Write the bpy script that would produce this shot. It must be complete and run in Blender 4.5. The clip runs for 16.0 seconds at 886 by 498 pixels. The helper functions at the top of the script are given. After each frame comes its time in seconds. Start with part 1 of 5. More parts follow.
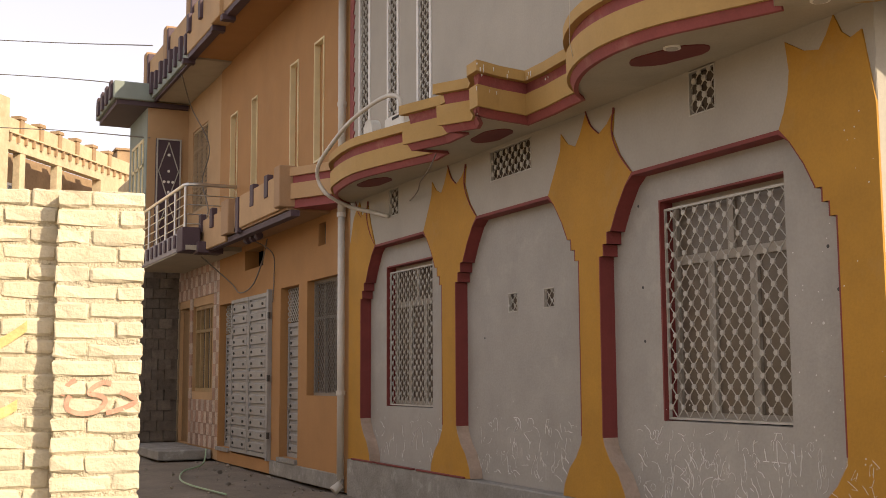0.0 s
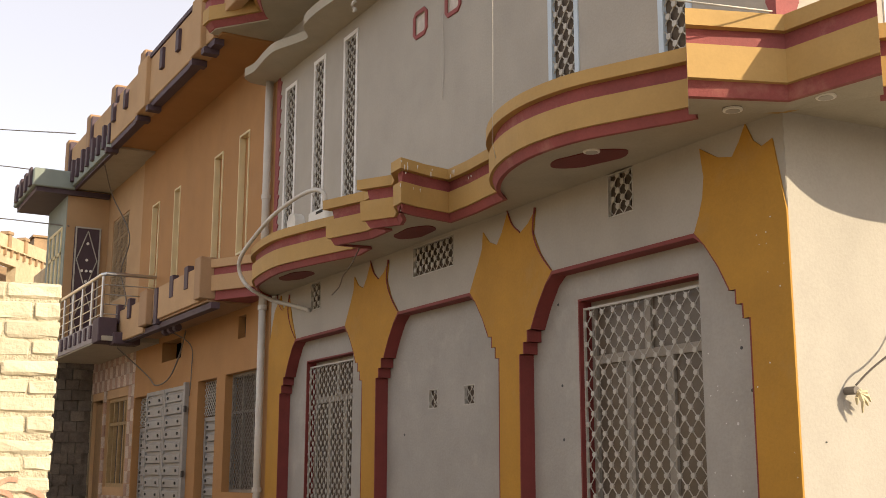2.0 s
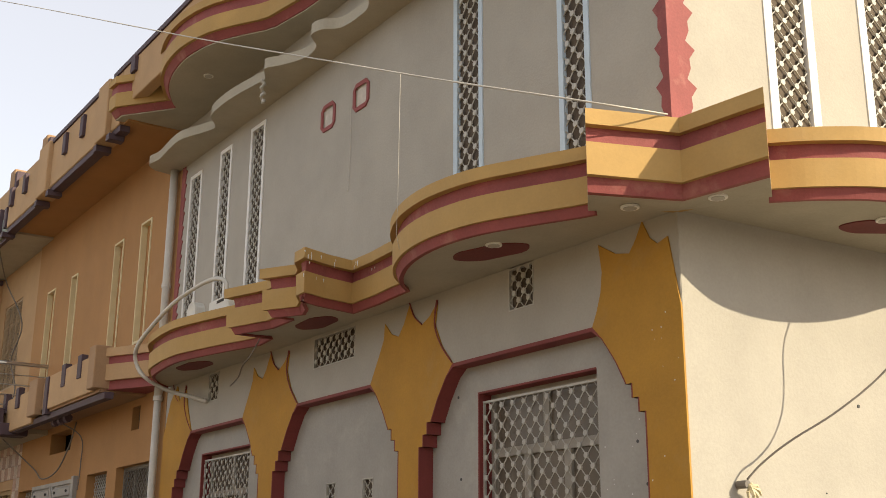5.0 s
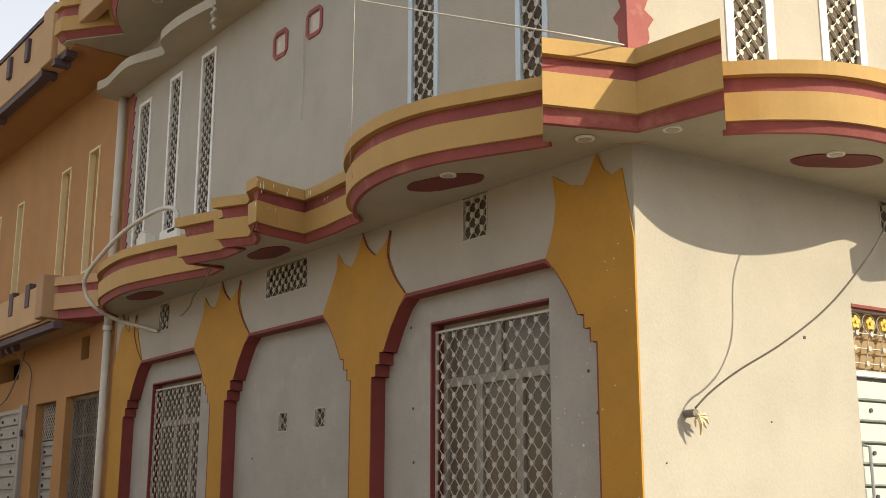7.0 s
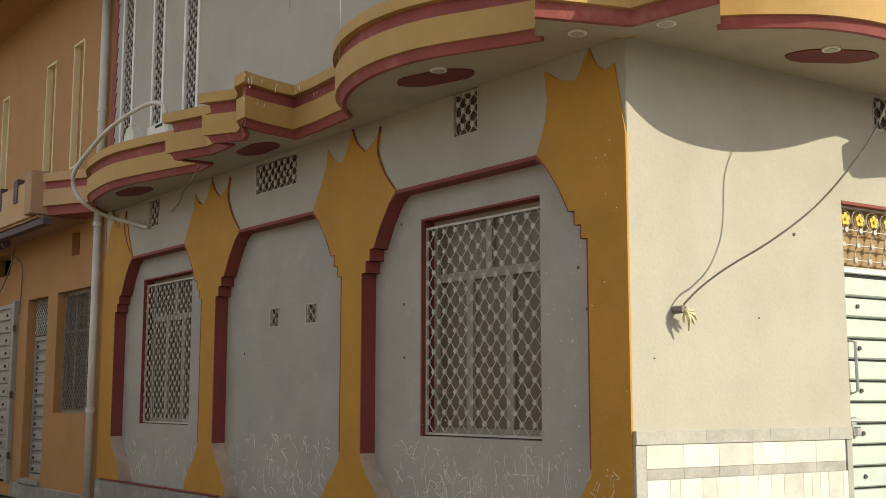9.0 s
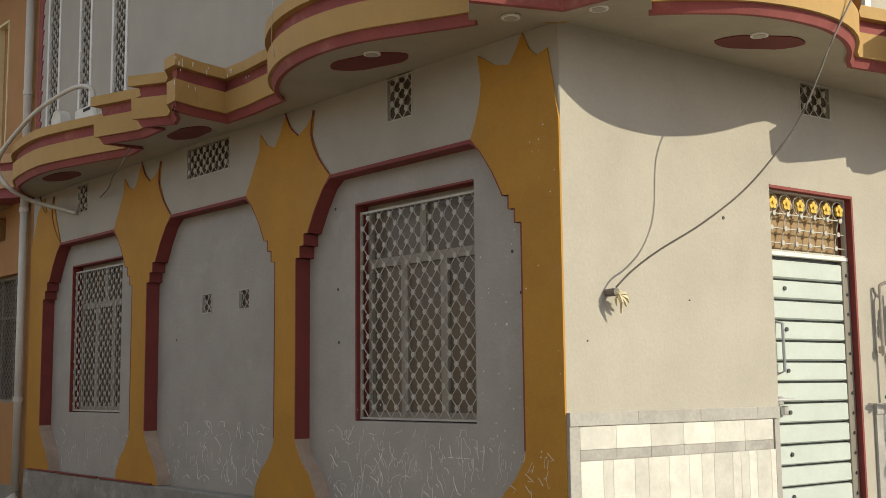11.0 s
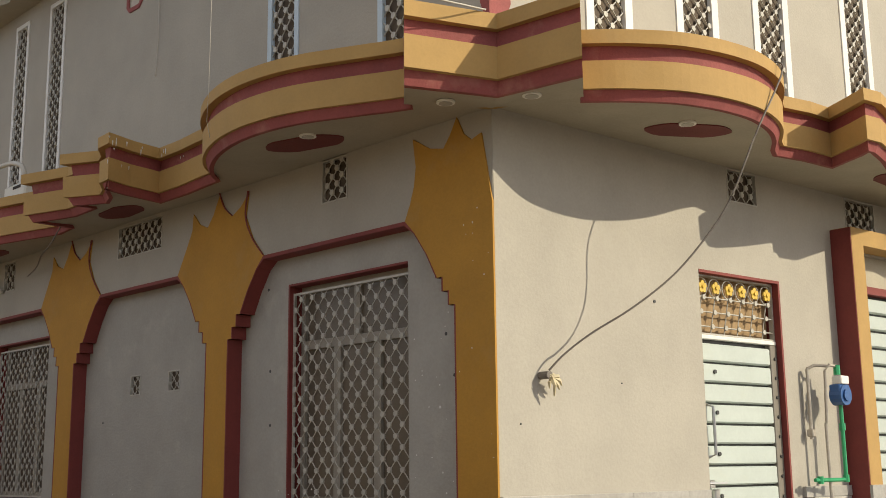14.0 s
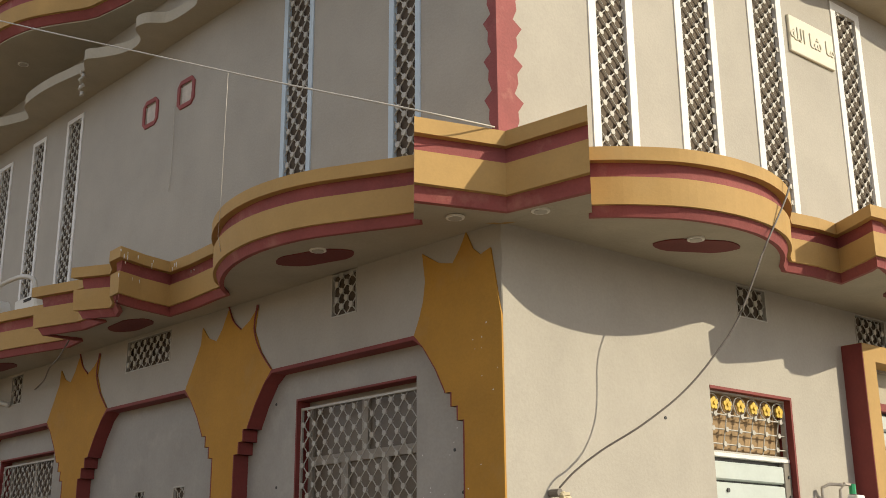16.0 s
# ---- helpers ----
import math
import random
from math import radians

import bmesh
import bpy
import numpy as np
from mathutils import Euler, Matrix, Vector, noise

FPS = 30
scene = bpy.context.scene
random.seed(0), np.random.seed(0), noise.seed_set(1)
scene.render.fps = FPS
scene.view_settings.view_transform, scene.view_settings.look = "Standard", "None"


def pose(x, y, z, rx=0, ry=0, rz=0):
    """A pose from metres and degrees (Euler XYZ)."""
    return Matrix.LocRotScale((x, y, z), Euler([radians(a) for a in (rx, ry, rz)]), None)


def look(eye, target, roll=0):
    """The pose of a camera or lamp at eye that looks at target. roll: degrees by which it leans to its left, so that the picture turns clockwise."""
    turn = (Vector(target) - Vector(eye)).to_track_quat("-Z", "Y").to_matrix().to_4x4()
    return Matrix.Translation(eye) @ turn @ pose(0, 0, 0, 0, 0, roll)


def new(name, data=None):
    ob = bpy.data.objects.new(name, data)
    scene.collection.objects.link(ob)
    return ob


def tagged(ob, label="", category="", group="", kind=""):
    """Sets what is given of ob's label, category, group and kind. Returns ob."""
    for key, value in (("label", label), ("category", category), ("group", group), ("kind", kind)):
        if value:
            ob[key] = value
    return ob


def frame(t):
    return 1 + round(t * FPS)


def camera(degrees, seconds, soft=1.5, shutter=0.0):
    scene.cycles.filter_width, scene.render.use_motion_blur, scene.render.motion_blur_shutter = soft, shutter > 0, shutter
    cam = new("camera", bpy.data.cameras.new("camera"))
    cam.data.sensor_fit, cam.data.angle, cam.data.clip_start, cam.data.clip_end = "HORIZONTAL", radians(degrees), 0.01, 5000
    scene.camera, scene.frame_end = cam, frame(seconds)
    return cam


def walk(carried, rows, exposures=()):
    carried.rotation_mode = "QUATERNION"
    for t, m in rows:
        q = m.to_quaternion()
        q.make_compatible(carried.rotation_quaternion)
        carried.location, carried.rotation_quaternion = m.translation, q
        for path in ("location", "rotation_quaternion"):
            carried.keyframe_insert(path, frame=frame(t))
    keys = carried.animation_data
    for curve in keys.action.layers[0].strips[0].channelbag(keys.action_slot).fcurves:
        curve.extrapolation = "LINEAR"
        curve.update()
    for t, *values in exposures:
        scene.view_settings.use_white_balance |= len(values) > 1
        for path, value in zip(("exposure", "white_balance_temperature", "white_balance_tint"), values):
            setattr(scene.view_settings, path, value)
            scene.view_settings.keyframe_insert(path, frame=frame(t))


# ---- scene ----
cam = camera(42.5, 16.0, soft=0.9)
PATH = [
    (0, (-5.358, -5.043, 1.491), (-4.505, -3.248, 1.716), -0.3),
    (0.5, (-5.358, -5.046, 1.493), (-4.484, -3.264, 1.738), -0.1),
    (1, (-5.362, -5.051, 1.496), (-4.467, -3.285, 1.782), 0.1),
    (1.5, (-5.362, -5.058, 1.498), (-4.434, -3.32, 1.843), 0.1),
    (2, (-5.367, -5.073, 1.502), (-4.405, -3.363, 1.89), 0.1),
    (2.5, (-5.369, -5.09, 1.503), (-4.379, -3.405, 1.926), 0.3),
    (3, (-5.37, -5.094, 1.502), (-4.361, -3.429, 1.961), 0.4),
    (3.5, (-5.382, -5.106, 1.447), (-4.362, -3.46, 1.949), 0.9),
    (4, (-5.374, -5.099, 1.452), (-4.335, -3.476, 1.986), 0.6),
    (4.2, (-5.377, -5.109, 1.45), (-4.327, -3.495, 1.993), 0.5),
    (6.3, (-5.376, -5.086, 1.419), (-4.241, -3.532, 1.966), -0.1),
    (6.5, (-5.374, -5.085, 1.419), (-4.228, -3.532, 1.942), -0.0),
    (7, (-5.369, -5.069, 1.424), (-4.2, -3.508, 1.866), 0.1),
    (7.5, (-5.358, -5.054, 1.429), (-4.17, -3.493, 1.817), 0.1),
    (8, (-5.354, -5.052, 1.429), (-4.162, -3.481, 1.761), 0.1),
    (8.5, (-5.353, -5.048, 1.43), (-4.161, -3.468, 1.718), 0.1),
    (8.7, (-5.353, -5.054, 1.438), (-4.16, -3.473, 1.709), 0.1),
    (10.8, (-5.353, -5.052, 1.428), (-4.072, -3.534, 1.665), -0.5),
    (11, (-5.356, -5.05, 1.428), (-4.062, -3.543, 1.664), -0.6),
    (11.5, (-5.356, -5.052, 1.424), (-4.03, -3.573, 1.66), -0.9),
    (12, (-5.356, -5.05, 1.425), (-4.005, -3.595, 1.665), -1.0),
    (12.5, (-5.355, -5.054, 1.429), (-3.986, -3.619, 1.683), -1.1),
    (13, (-5.352, -5.05, 1.431), (-3.976, -3.625, 1.708), -1.1),
    (13.5, (-5.353, -5.053, 1.428), (-3.979, -3.635, 1.746), -0.9),
    (14, (-5.356, -5.058, 1.431), (-3.991, -3.645, 1.807), -0.7),
    (14.5, (-5.358, -5.059, 1.431), (-4.003, -3.652, 1.861), -0.8),
    (15, (-5.363, -5.061, 1.429), (-4.016, -3.662, 1.91), -0.7),
    (15.5, (-5.356, -5.052, 1.435), (-4.022, -3.656, 1.956), -0.4),
    (16, (-5.359, -5.059, 1.43), (-4.037, -3.671, 2.001), -0.4),
]
walk(cam, [(t, look(e, g, r)) for t, e, g, r in PATH], exposures=[(0.0, 1.12, 7500, 19), (4.0, 1.14, 7250, 12), (7.0, 1.08, 7200, 10), (8.5, 1.0, 6950, 6), (11.5, 0.66, 6700, 9), (13.0, 0.62, 6800, 10), (16.0, 0.70, 6850, 11)])

# ---- world and sun ----
SUN_DIR = Vector((-0.47, 1.034, -0.59)).normalized()      # the way the light travels
world = bpy.data.worlds.new("sky")
scene.world = world
world.use_nodes = True
wn = world.node_tree
sky = wn.nodes.new("ShaderNodeTexSky")
sky.sky_type = "NISHITA"
sky.sun_disc = False
sky.sun_elevation = math.asin(-SUN_DIR.z)
sky.sun_rotation = math.atan2(-SUN_DIR.x, -SUN_DIR.y)
sky.air_density, sky.dust_density = 1.0, 1.0
haze = wn.nodes.new("ShaderNodeHueSaturation")
haze.inputs["Saturation"].default_value, haze.inputs["Value"].default_value = 0.70, 1.02
wn.links.new(sky.outputs[0], haze.inputs["Color"])
veil = wn.nodes.new("ShaderNodeMix")      # thin high cloud that evens the sky out
veil.data_type = "RGBA"
veil.inputs["Factor"].default_value = 0.65
veil.inputs["B"].default_value = (2.5, 2.58, 2.84, 1)
wn.links.new(haze.outputs[0], veil.inputs["A"])
wn.links.new(veil.outputs["Result"], wn.nodes["Background"].inputs[0])
wn.nodes["Background"].inputs[1].default_value = 0.15
sun = new("sun", bpy.data.lights.new("sun", "SUN"))
sun.data.energy, sun.data.angle, sun.data.color = 2.55, radians(0.4), (1.0, 0.925, 0.73)
sun.rotation_mode = "QUATERNION"
sun.rotation_quaternion = SUN_DIR.to_track_quat("-Z", "Y")
sun.location = (10, -14, 12)


# ---- materials ----
def M(name, col, rough=0.85, var=0.12, scale=3.0, bump=0.15, fine=60.0, stain=None, amount=0.35, stain_scale=1.2,
      metal=0.0, island=0.0, obj=0.0, sharp=0.08):
    """Painted, plastered or metal surface: base colour, broad mottling, fine grain and stains with edges of their own."""
    m = bpy.data.materials.new(name)
    m.use_nodes = True
    nt = m.node_tree
    N, L = nt.nodes, nt.links
    b = N["Principled BSDF"]
    b.inputs["Roughness"].default_value, b.inputs["Metallic"].default_value = rough, metal
    co = N.new("ShaderNodeNewGeometry")

    def noise_tex(s, d=4.0, r=0.6):
        n = N.new("ShaderNodeTexNoise")
        n.inputs["Scale"].default_value, n.inputs["Detail"].default_value, n.inputs["Roughness"].default_value = s, d, r
        L.new(co.outputs["Position"], n.inputs["Vector"])
        return n
    broad, grain = noise_tex(scale), noise_tex(fine, 3.0)
    mp_ = N.new("ShaderNodeMapRange")
    mp_.inputs["From Min"].default_value, mp_.inputs["From Max"].default_value = 0.3, 0.7
    mp_.inputs["To Min"].default_value, mp_.inputs["To Max"].default_value = 1 - var, 1 + var
    L.new(broad.outputs["Fac"], mp_.inputs["Value"])
    gm = N.new("ShaderNodeMapRange")
    gm.inputs["From Min"].default_value, gm.inputs["From Max"].default_value = 0.3, 0.7
    gm.inputs["To Min"].default_value, gm.inputs["To Max"].default_value = 1 - var * 0.5, 1 + var * 0.5
    L.new(grain.outputs["Fac"], gm.inputs["Value"])
    mul = N.new("ShaderNodeMath")
    mul.operation = "MULTIPLY"
    L.new(mp_.outputs[0], mul.inputs[0])
    L.new(gm.outputs[0], mul.inputs[1])
    last = mul
    for use, sock, amt in ((island, "Random Per Island", island), (obj, "Random", obj)):
        if use:
            src = co if sock != "Random" else N.new("ShaderNodeObjectInfo")
            r = N.new("ShaderNodeMapRange")
            r.inputs["To Min"].default_value, r.inputs["To Max"].default_value = 1 - amt, 1 + amt
            L.new(src.outputs[sock], r.inputs["Value"])
            k = N.new("ShaderNodeMath")
            k.operation = "MULTIPLY"
            L.new(last.outputs[0], k.inputs[0])
            L.new(r.outputs[0], k.inputs[1])
            last = k
    vm = N.new("ShaderNodeVectorMath")
    vm.operation = "SCALE"
    vm.inputs[0].default_value = col
    L.new(last.outputs[0], vm.inputs["Scale"])
    out = vm.outputs[0]
    if stain:
        sn = noise_tex(stain_scale, 6.0, 0.68)
        sr = N.new("ShaderNodeMapRange")
        sr.inputs["From Min"].default_value, sr.inputs["From Max"].default_value = 0.56, 0.56 + sharp * 2
        sr.inputs["To Max"].default_value = amount
        L.new(sn.outputs["Fac"], sr.inputs["Value"])
        mx = N.new("ShaderNodeMix")
        mx.data_type = "RGBA"
        L.new(sr.outputs[0], mx.inputs["Factor"])
        L.new(out, mx.inputs["A"])
        mx.inputs["B"].default_value = (*stain, 1)
        out = mx.outputs["Result"]
    L.new(out, b.inputs["Base Color"])
    if bump:
        bp = N.new("ShaderNodeBump")
        bp.inputs["Strength"].default_value, bp.inputs["Distance"].default_value = bump, 0.02
        ad = N.new("ShaderNodeMath")
        ad.operation = "ADD"
        L.new(broad.outputs["Fac"], ad.inputs[0])
        L.new(grain.outputs["Fac"], ad.inputs[1])
        L.new(ad.outputs[0], bp.inputs["Height"])
        L.new(bp.outputs[0], b.inputs["Normal"])
    return m


GREY = M("grey_plaster_paint", (0.385, 0.356, 0.305), 0.8, 0.07, 1.5, 0.12, 45, (0.43, 0.405, 0.35), 0.4, 0.9)
GREY_LOW = M("worn_grey_plaster_paint", (0.362, 0.345, 0.308), 0.85, 0.08, 2.0, 0.2, 40, (0.47, 0.445, 0.39), 0.45, 2.6, sharp=0.07)
OCHRE = M("ochre_paint", (0.43, 0.215, 0.024), 0.75, 0.10, 2.0, 0.12, 50, (0.40, 0.25, 0.10), 0.35, 1.6)
BAND = M("ochre_band_paint", (0.42, 0.258, 0.085), 0.75, 0.07, 3.0, 0.05, 50, (0.42, 0.28, 0.12), 0.4, 1.8)
RED = M("red_band_paint", (0.27, 0.066, 0.062), 0.75, 0.14, 3.0, 0.15, 50, (0.46, 0.22, 0.17), 0.5, 2.5)
MAROON = M("maroon_paint", (0.2, 0.035, 0.03), 0.7, 0.12, 3.0, 0.1, 50)
# the maroon again, darkened: recess shade put into the medallions' colour
MAROON_SHADED = M("maroon_with_recess_shade", (0.16, 0.03, 0.027), 0.75, 0.12, 3.0, 0.1, 50)
SOFFIT = M("soffit_paint", (0.40, 0.36, 0.28), 0.85, 0.08, 2.0, 0.12, 50, (0.30, 0.26, 0.19), 0.35, 1.6)
WHITE = M("white_frame_paint", (0.72, 0.71, 0.68), 0.6, 0.06, 4.0, 0.05)
PALE_BLUE = M("pale_blue_frame_paint", (0.50, 0.60, 0.68), 0.6, 0.06, 4.0, 0.05)
GRILLE = M("pale_grille_paint", (0.44, 0.42, 0.37), 0.5, 0.10, 8.0, 0.05)
FRAME = M("grey_steel_frame", (0.20, 0.18, 0.15), 0.5, 0.08, 6.0, 0.05)
BROWN = M("brown_net_screen", (0.10, 0.074, 0.05), 0.8, 0.15, 5.0, 0.3, 300)
PANE = M("dusty_brown_glass", (0.150, 0.122, 0.09), 0.32, 0.12, 2.5, 0.0, 60, (0.22, 0.19, 0.15), 0.4, 2.2)
CASEMENT = M("pale_casement_paint", (0.33, 0.30, 0.25), 0.6, 0.08, 6.0, 0.05)
DARK = M("dark_interior", (0.035, 0.032, 0.03), 0.9, 0.2, 3.0, 0.0)
PLINTH = M("cement_plinth", (0.26, 0.25, 0.225), 0.9, 0.2, 3.0, 0.5, 30, (0.50, 0.49, 0.46), 0.75, 2.6)
ORANGE = M("orange_plaster_paint", (0.39, 0.2, 0.075), 0.85, 0.08, 1.2, 0.12, 45, (0.44, 0.25, 0.12), 0.35, 0.8)
TAN = M("tan_plaster_paint", (0.46, 0.29, 0.15), 0.85, 0.08, 1.5, 0.12, 45)
TAN_DARK = M("brown_fascia_paint", (0.36, 0.22, 0.12), 0.85, 0.08, 1.5, 0.12, 45)
PURPLE = M("dark_plum_paint", (0.075, 0.045, 0.055), 0.7, 0.12, 3.0, 0.1)
CREAM = M("cream_frame_paint", (0.70, 0.60, 0.36), 0.7, 0.06, 4.0, 0.05)
TEAL = M("grey_green_paint", (0.25, 0.29, 0.255), 0.8, 0.08, 2.0, 0.1)
STEEL = M("brushed_steel", (0.55, 0.54, 0.52), 0.3, 0.05, 5.0, 0.02, metal=1.0)
GATE = M("grey_gate_paint", (0.28, 0.275, 0.26), 0.5, 0.10, 4.0, 0.05, 40, (0.32, 0.28, 0.23), 0.4, 3.0)
DOORP = M("pale_green_door_paint", (0.474, 0.529, 0.498), 0.45, 0.05, 4.0, 0.04, 40, (0.50, 0.52, 0.44), 0.3, 2.5)
IRON = M("dark_iron", (0.07, 0.07, 0.07), 0.5, 0.2, 6.0, 0.05, metal=0.6)
GALV = M("galvanised_pipe", (0.42, 0.38, 0.33), 0.5, 0.15, 10.0, 0.05, metal=0.5)
PVC = M("pale_pvc", (0.55, 0.52, 0.46), 0.5, 0.08, 4.0, 0.03, 40, (0.40, 0.36, 0.30), 0.3, 2.0)
GREEN = M("green_pipe_plastic", (0.02, 0.30, 0.12), 0.4, 0.1, 10, 0.02)
BLUE = M("blue_meter_enamel", (0.03, 0.10, 0.28), 0.4, 0.1, 10, 0.02)
GOLD = M("yellow_gold_paint", (0.62, 0.42, 0.06), 0.45, 0.1, 10, 0.05)
CABLE = M("grey_brown_cable", (0.16, 0.14, 0.12), 0.6, 0.1, 10, 0.0)
CABLE_PALE = M("pale_cable", (0.50, 0.47, 0.41), 0.6, 0.1, 10, 0.0)
MARBLE_W = M("white_marble", (0.58, 0.565, 0.52), 0.35, 0.10, 6.0, 0.03, 40, (0.42, 0.41, 0.39), 0.55, 5.0, obj=0.16)
MARBLE_G = M("grey_marble", (0.36, 0.345, 0.32), 0.4, 0.14, 5.0, 0.03, 40, (0.52, 0.50, 0.47), 0.5, 3.5, obj=0.08)
BRICK = M("limewashed_brick", (0.58, 0.52, 0.385), 0.92, 0.10, 7.0, 0.45, 38, (0.46, 0.36, 0.23), 0.45, 9.0, obj=0.08, sharp=0.05)
MORTAR = M("limewashed_mortar", (0.52, 0.46, 0.335), 0.95, 0.2, 9.0, 0.9, 60)
FARBRICK = M("far_yellow_brick", (0.54, 0.43, 0.28), 0.95, 0.16, 1.5, 0.5, 8, (0.40, 0.26, 0.14), 0.5, 0.7)
FARBRICK2 = M("far_brown_brick", (0.36, 0.24, 0.14), 0.95, 0.16, 1.5, 0.5, 8)
GROUND = M("dusty_street_ground", (0.19, 0.16, 0.125), 0.95, 0.2, 0.8, 0.9, 14, (0.26, 0.22, 0.17), 0.6, 0.5)
RUBBLE = M("rubble", (0.24, 0.215, 0.18), 0.95, 0.2, 6.0, 0.5, island=0.35)
TILE = M("patterned_wall_tile", (0.34, 0.20, 0.14), 0.4, 0.25, 9.0, 0.05, 30, (0.52, 0.40, 0.31), 0.7, 7.0, obj=0.18)
TILE_B = M("pale_patterned_tile", (0.50, 0.40, 0.32), 0.4, 0.25, 14.0, 0.05, 30, (0.30, 0.19, 0.13), 0.8, 11.0, obj=0.15)
STONE = M("dark_stone_cladding", (0.13, 0.105, 0.08), 0.7, 0.3, 9.0, 0.4, 40, (0.20, 0.15, 0.11), 0.6, 6.0, obj=0.25)
REDPAINT = M("faded_red_paint", (0.56, 0.31, 0.22), 0.9, 0.2, 12, 0.2)
CHALK = M("chalk_scratches", (0.66, 0.65, 0.62), 0.95, 0.1, 12, 0.0)
LAMPGLASS = M("white_lamp_plastic", (0.80, 0.78, 0.72), 0.4, 0.03, 8, 0.0)
ACWHITE = M("white_plastic_casing", (0.66, 0.65, 0.60), 0.5, 0.06, 6, 0.03)
GLASS = bpy.data.materials.new("window_glass")
GLASS.use_nodes = True
gb = GLASS.node_tree.nodes["Principled BSDF"]
gb.inputs["Base Color"].default_value = (0.09, 0.085, 0.08, 1)
gb.inputs["Roughness"].default_value = 0.12


# ---- building helpers ----
def F(a, o, z):
    """A place on the shaded street front: a along it from the corner, o out from it."""
    return Vector((-o, a, z))


SA = radians(-4)


def S(a, o, z):
    """A place on the sunlit front round the corner."""
    return Vector((a * math.cos(SA) + o * math.sin(SA), a * math.sin(SA) - o * math.cos(SA), z))


def W(x, y, z):
    return Vector((x, y, z))


def solid(bm, rings, caps=True):
    """Skins closed rings of points, one after the other."""
    vs = [[bm.verts.new(p) for p in r] for r in rings]
    n = len(vs[0])
    for r0, r1 in zip(vs, vs[1:]):
        for i in range(n):
            bm.faces.new((r0[i], r0[(i + 1) % n], r1[(i + 1) % n], r1[i]))
    if caps:
        bm.faces.new(vs[0])
        bm.faces.new(vs[-1])


def prism(bm, mp, outline, o0, o1):
    """An upright panel with the outline (a, z), from o0 to o1."""
    solid(bm, [[mp(a, o, z) for a, z in outline] for o in (o0, o1)])


def slab(bm, mp, lower, z0, z1, upper=None):
    """A level slab with the outline (a, o)."""
    solid(bm, [[mp(a, o, z0) for a, o in lower], [mp(a, o, z1) for a, o in (upper or lower)]])


def box(bm, mp, a0, a1, o0, o1, z0, z1, ch=0.0):
    """A block, with chamfered upright edges where ch is given."""
    if not ch:
        slab(bm, mp, [(a0, o0), (a1, o0), (a1, o1), (a0, o1)], z0, z1)
        return
    ring = [(a0 + ch, o0), (a1 - ch, o0), (a1, o0 + ch), (a1, o1 - ch), (a1 - ch, o1), (a0 + ch, o1), (a0, o1 - ch), (a0, o0 + ch)]
    ca, co_ = (a0 + a1) / 2, (o0 + o1) / 2
    k = [(ca + (a - ca) * (1 - 2 * ch / max(1e-6, a1 - a0)), co_ + (o - co_) * (1 - 2 * ch / max(1e-6, o1 - o0))) for a, o in ring]
    solid(bm, [[mp(a, o, z0) for a, o in k], [mp(a, o, z0 + ch) for a, o in ring], [mp(a, o, z1 - ch) for a, o in ring], [mp(a, o, z1) for a, o in k]])


def tube(bm, pts, r, n=6):
    """A round bar along points."""
    pts = [Vector(p) for p in pts]
    rings = []
    for i, p in enumerate(pts):
        d = (pts[min(i + 1, len(pts) - 1)] - pts[max(i - 1, 0)]).normalized()
        up = Vector((0, 0, 1)) if abs(d.z) < 0.9 else Vector((1, 0, 0))
        u = d.cross(up).normalized()
        v = d.cross(u)
        rr = r[i] if isinstance(r, (list, tuple)) else r
        rings.append([p + rr * (math.cos(2 * math.pi * k / n + 0.4) * u + math.sin(2 * math.pi * k / n + 0.4) * v) for k in range(n)])
    solid(bm, rings)


def disc(bm, centre, axis, r, h, n=10):
    """A round plate with its middle at centre."""
    c, ax = Vector(centre), Vector(axis).normalized()
    tube(bm, [c - ax * h / 2, c + ax * h / 2], r, n)


def curve_pts(ctrl, n=8):
    """Points of a smooth line through the given ones."""
    P = [Vector(p) for p in ctrl]
    out = []
    for i in range(len(P) - 1):
        p0, p1, p2, p3 = P[max(i - 1, 0)], P[i], P[i + 1], P[min(i + 2, len(P) - 1)]
        for k in range(n):
            t = k / n
            out.append(0.5 * (2 * p1 + (p2 - p0) * t + (2 * p0 - 5 * p1 + 4 * p2 - p3) * t * t + (3 * p1 - p0 - 3 * p2 + p3) * t ** 3))
    return out + [P[-1]]


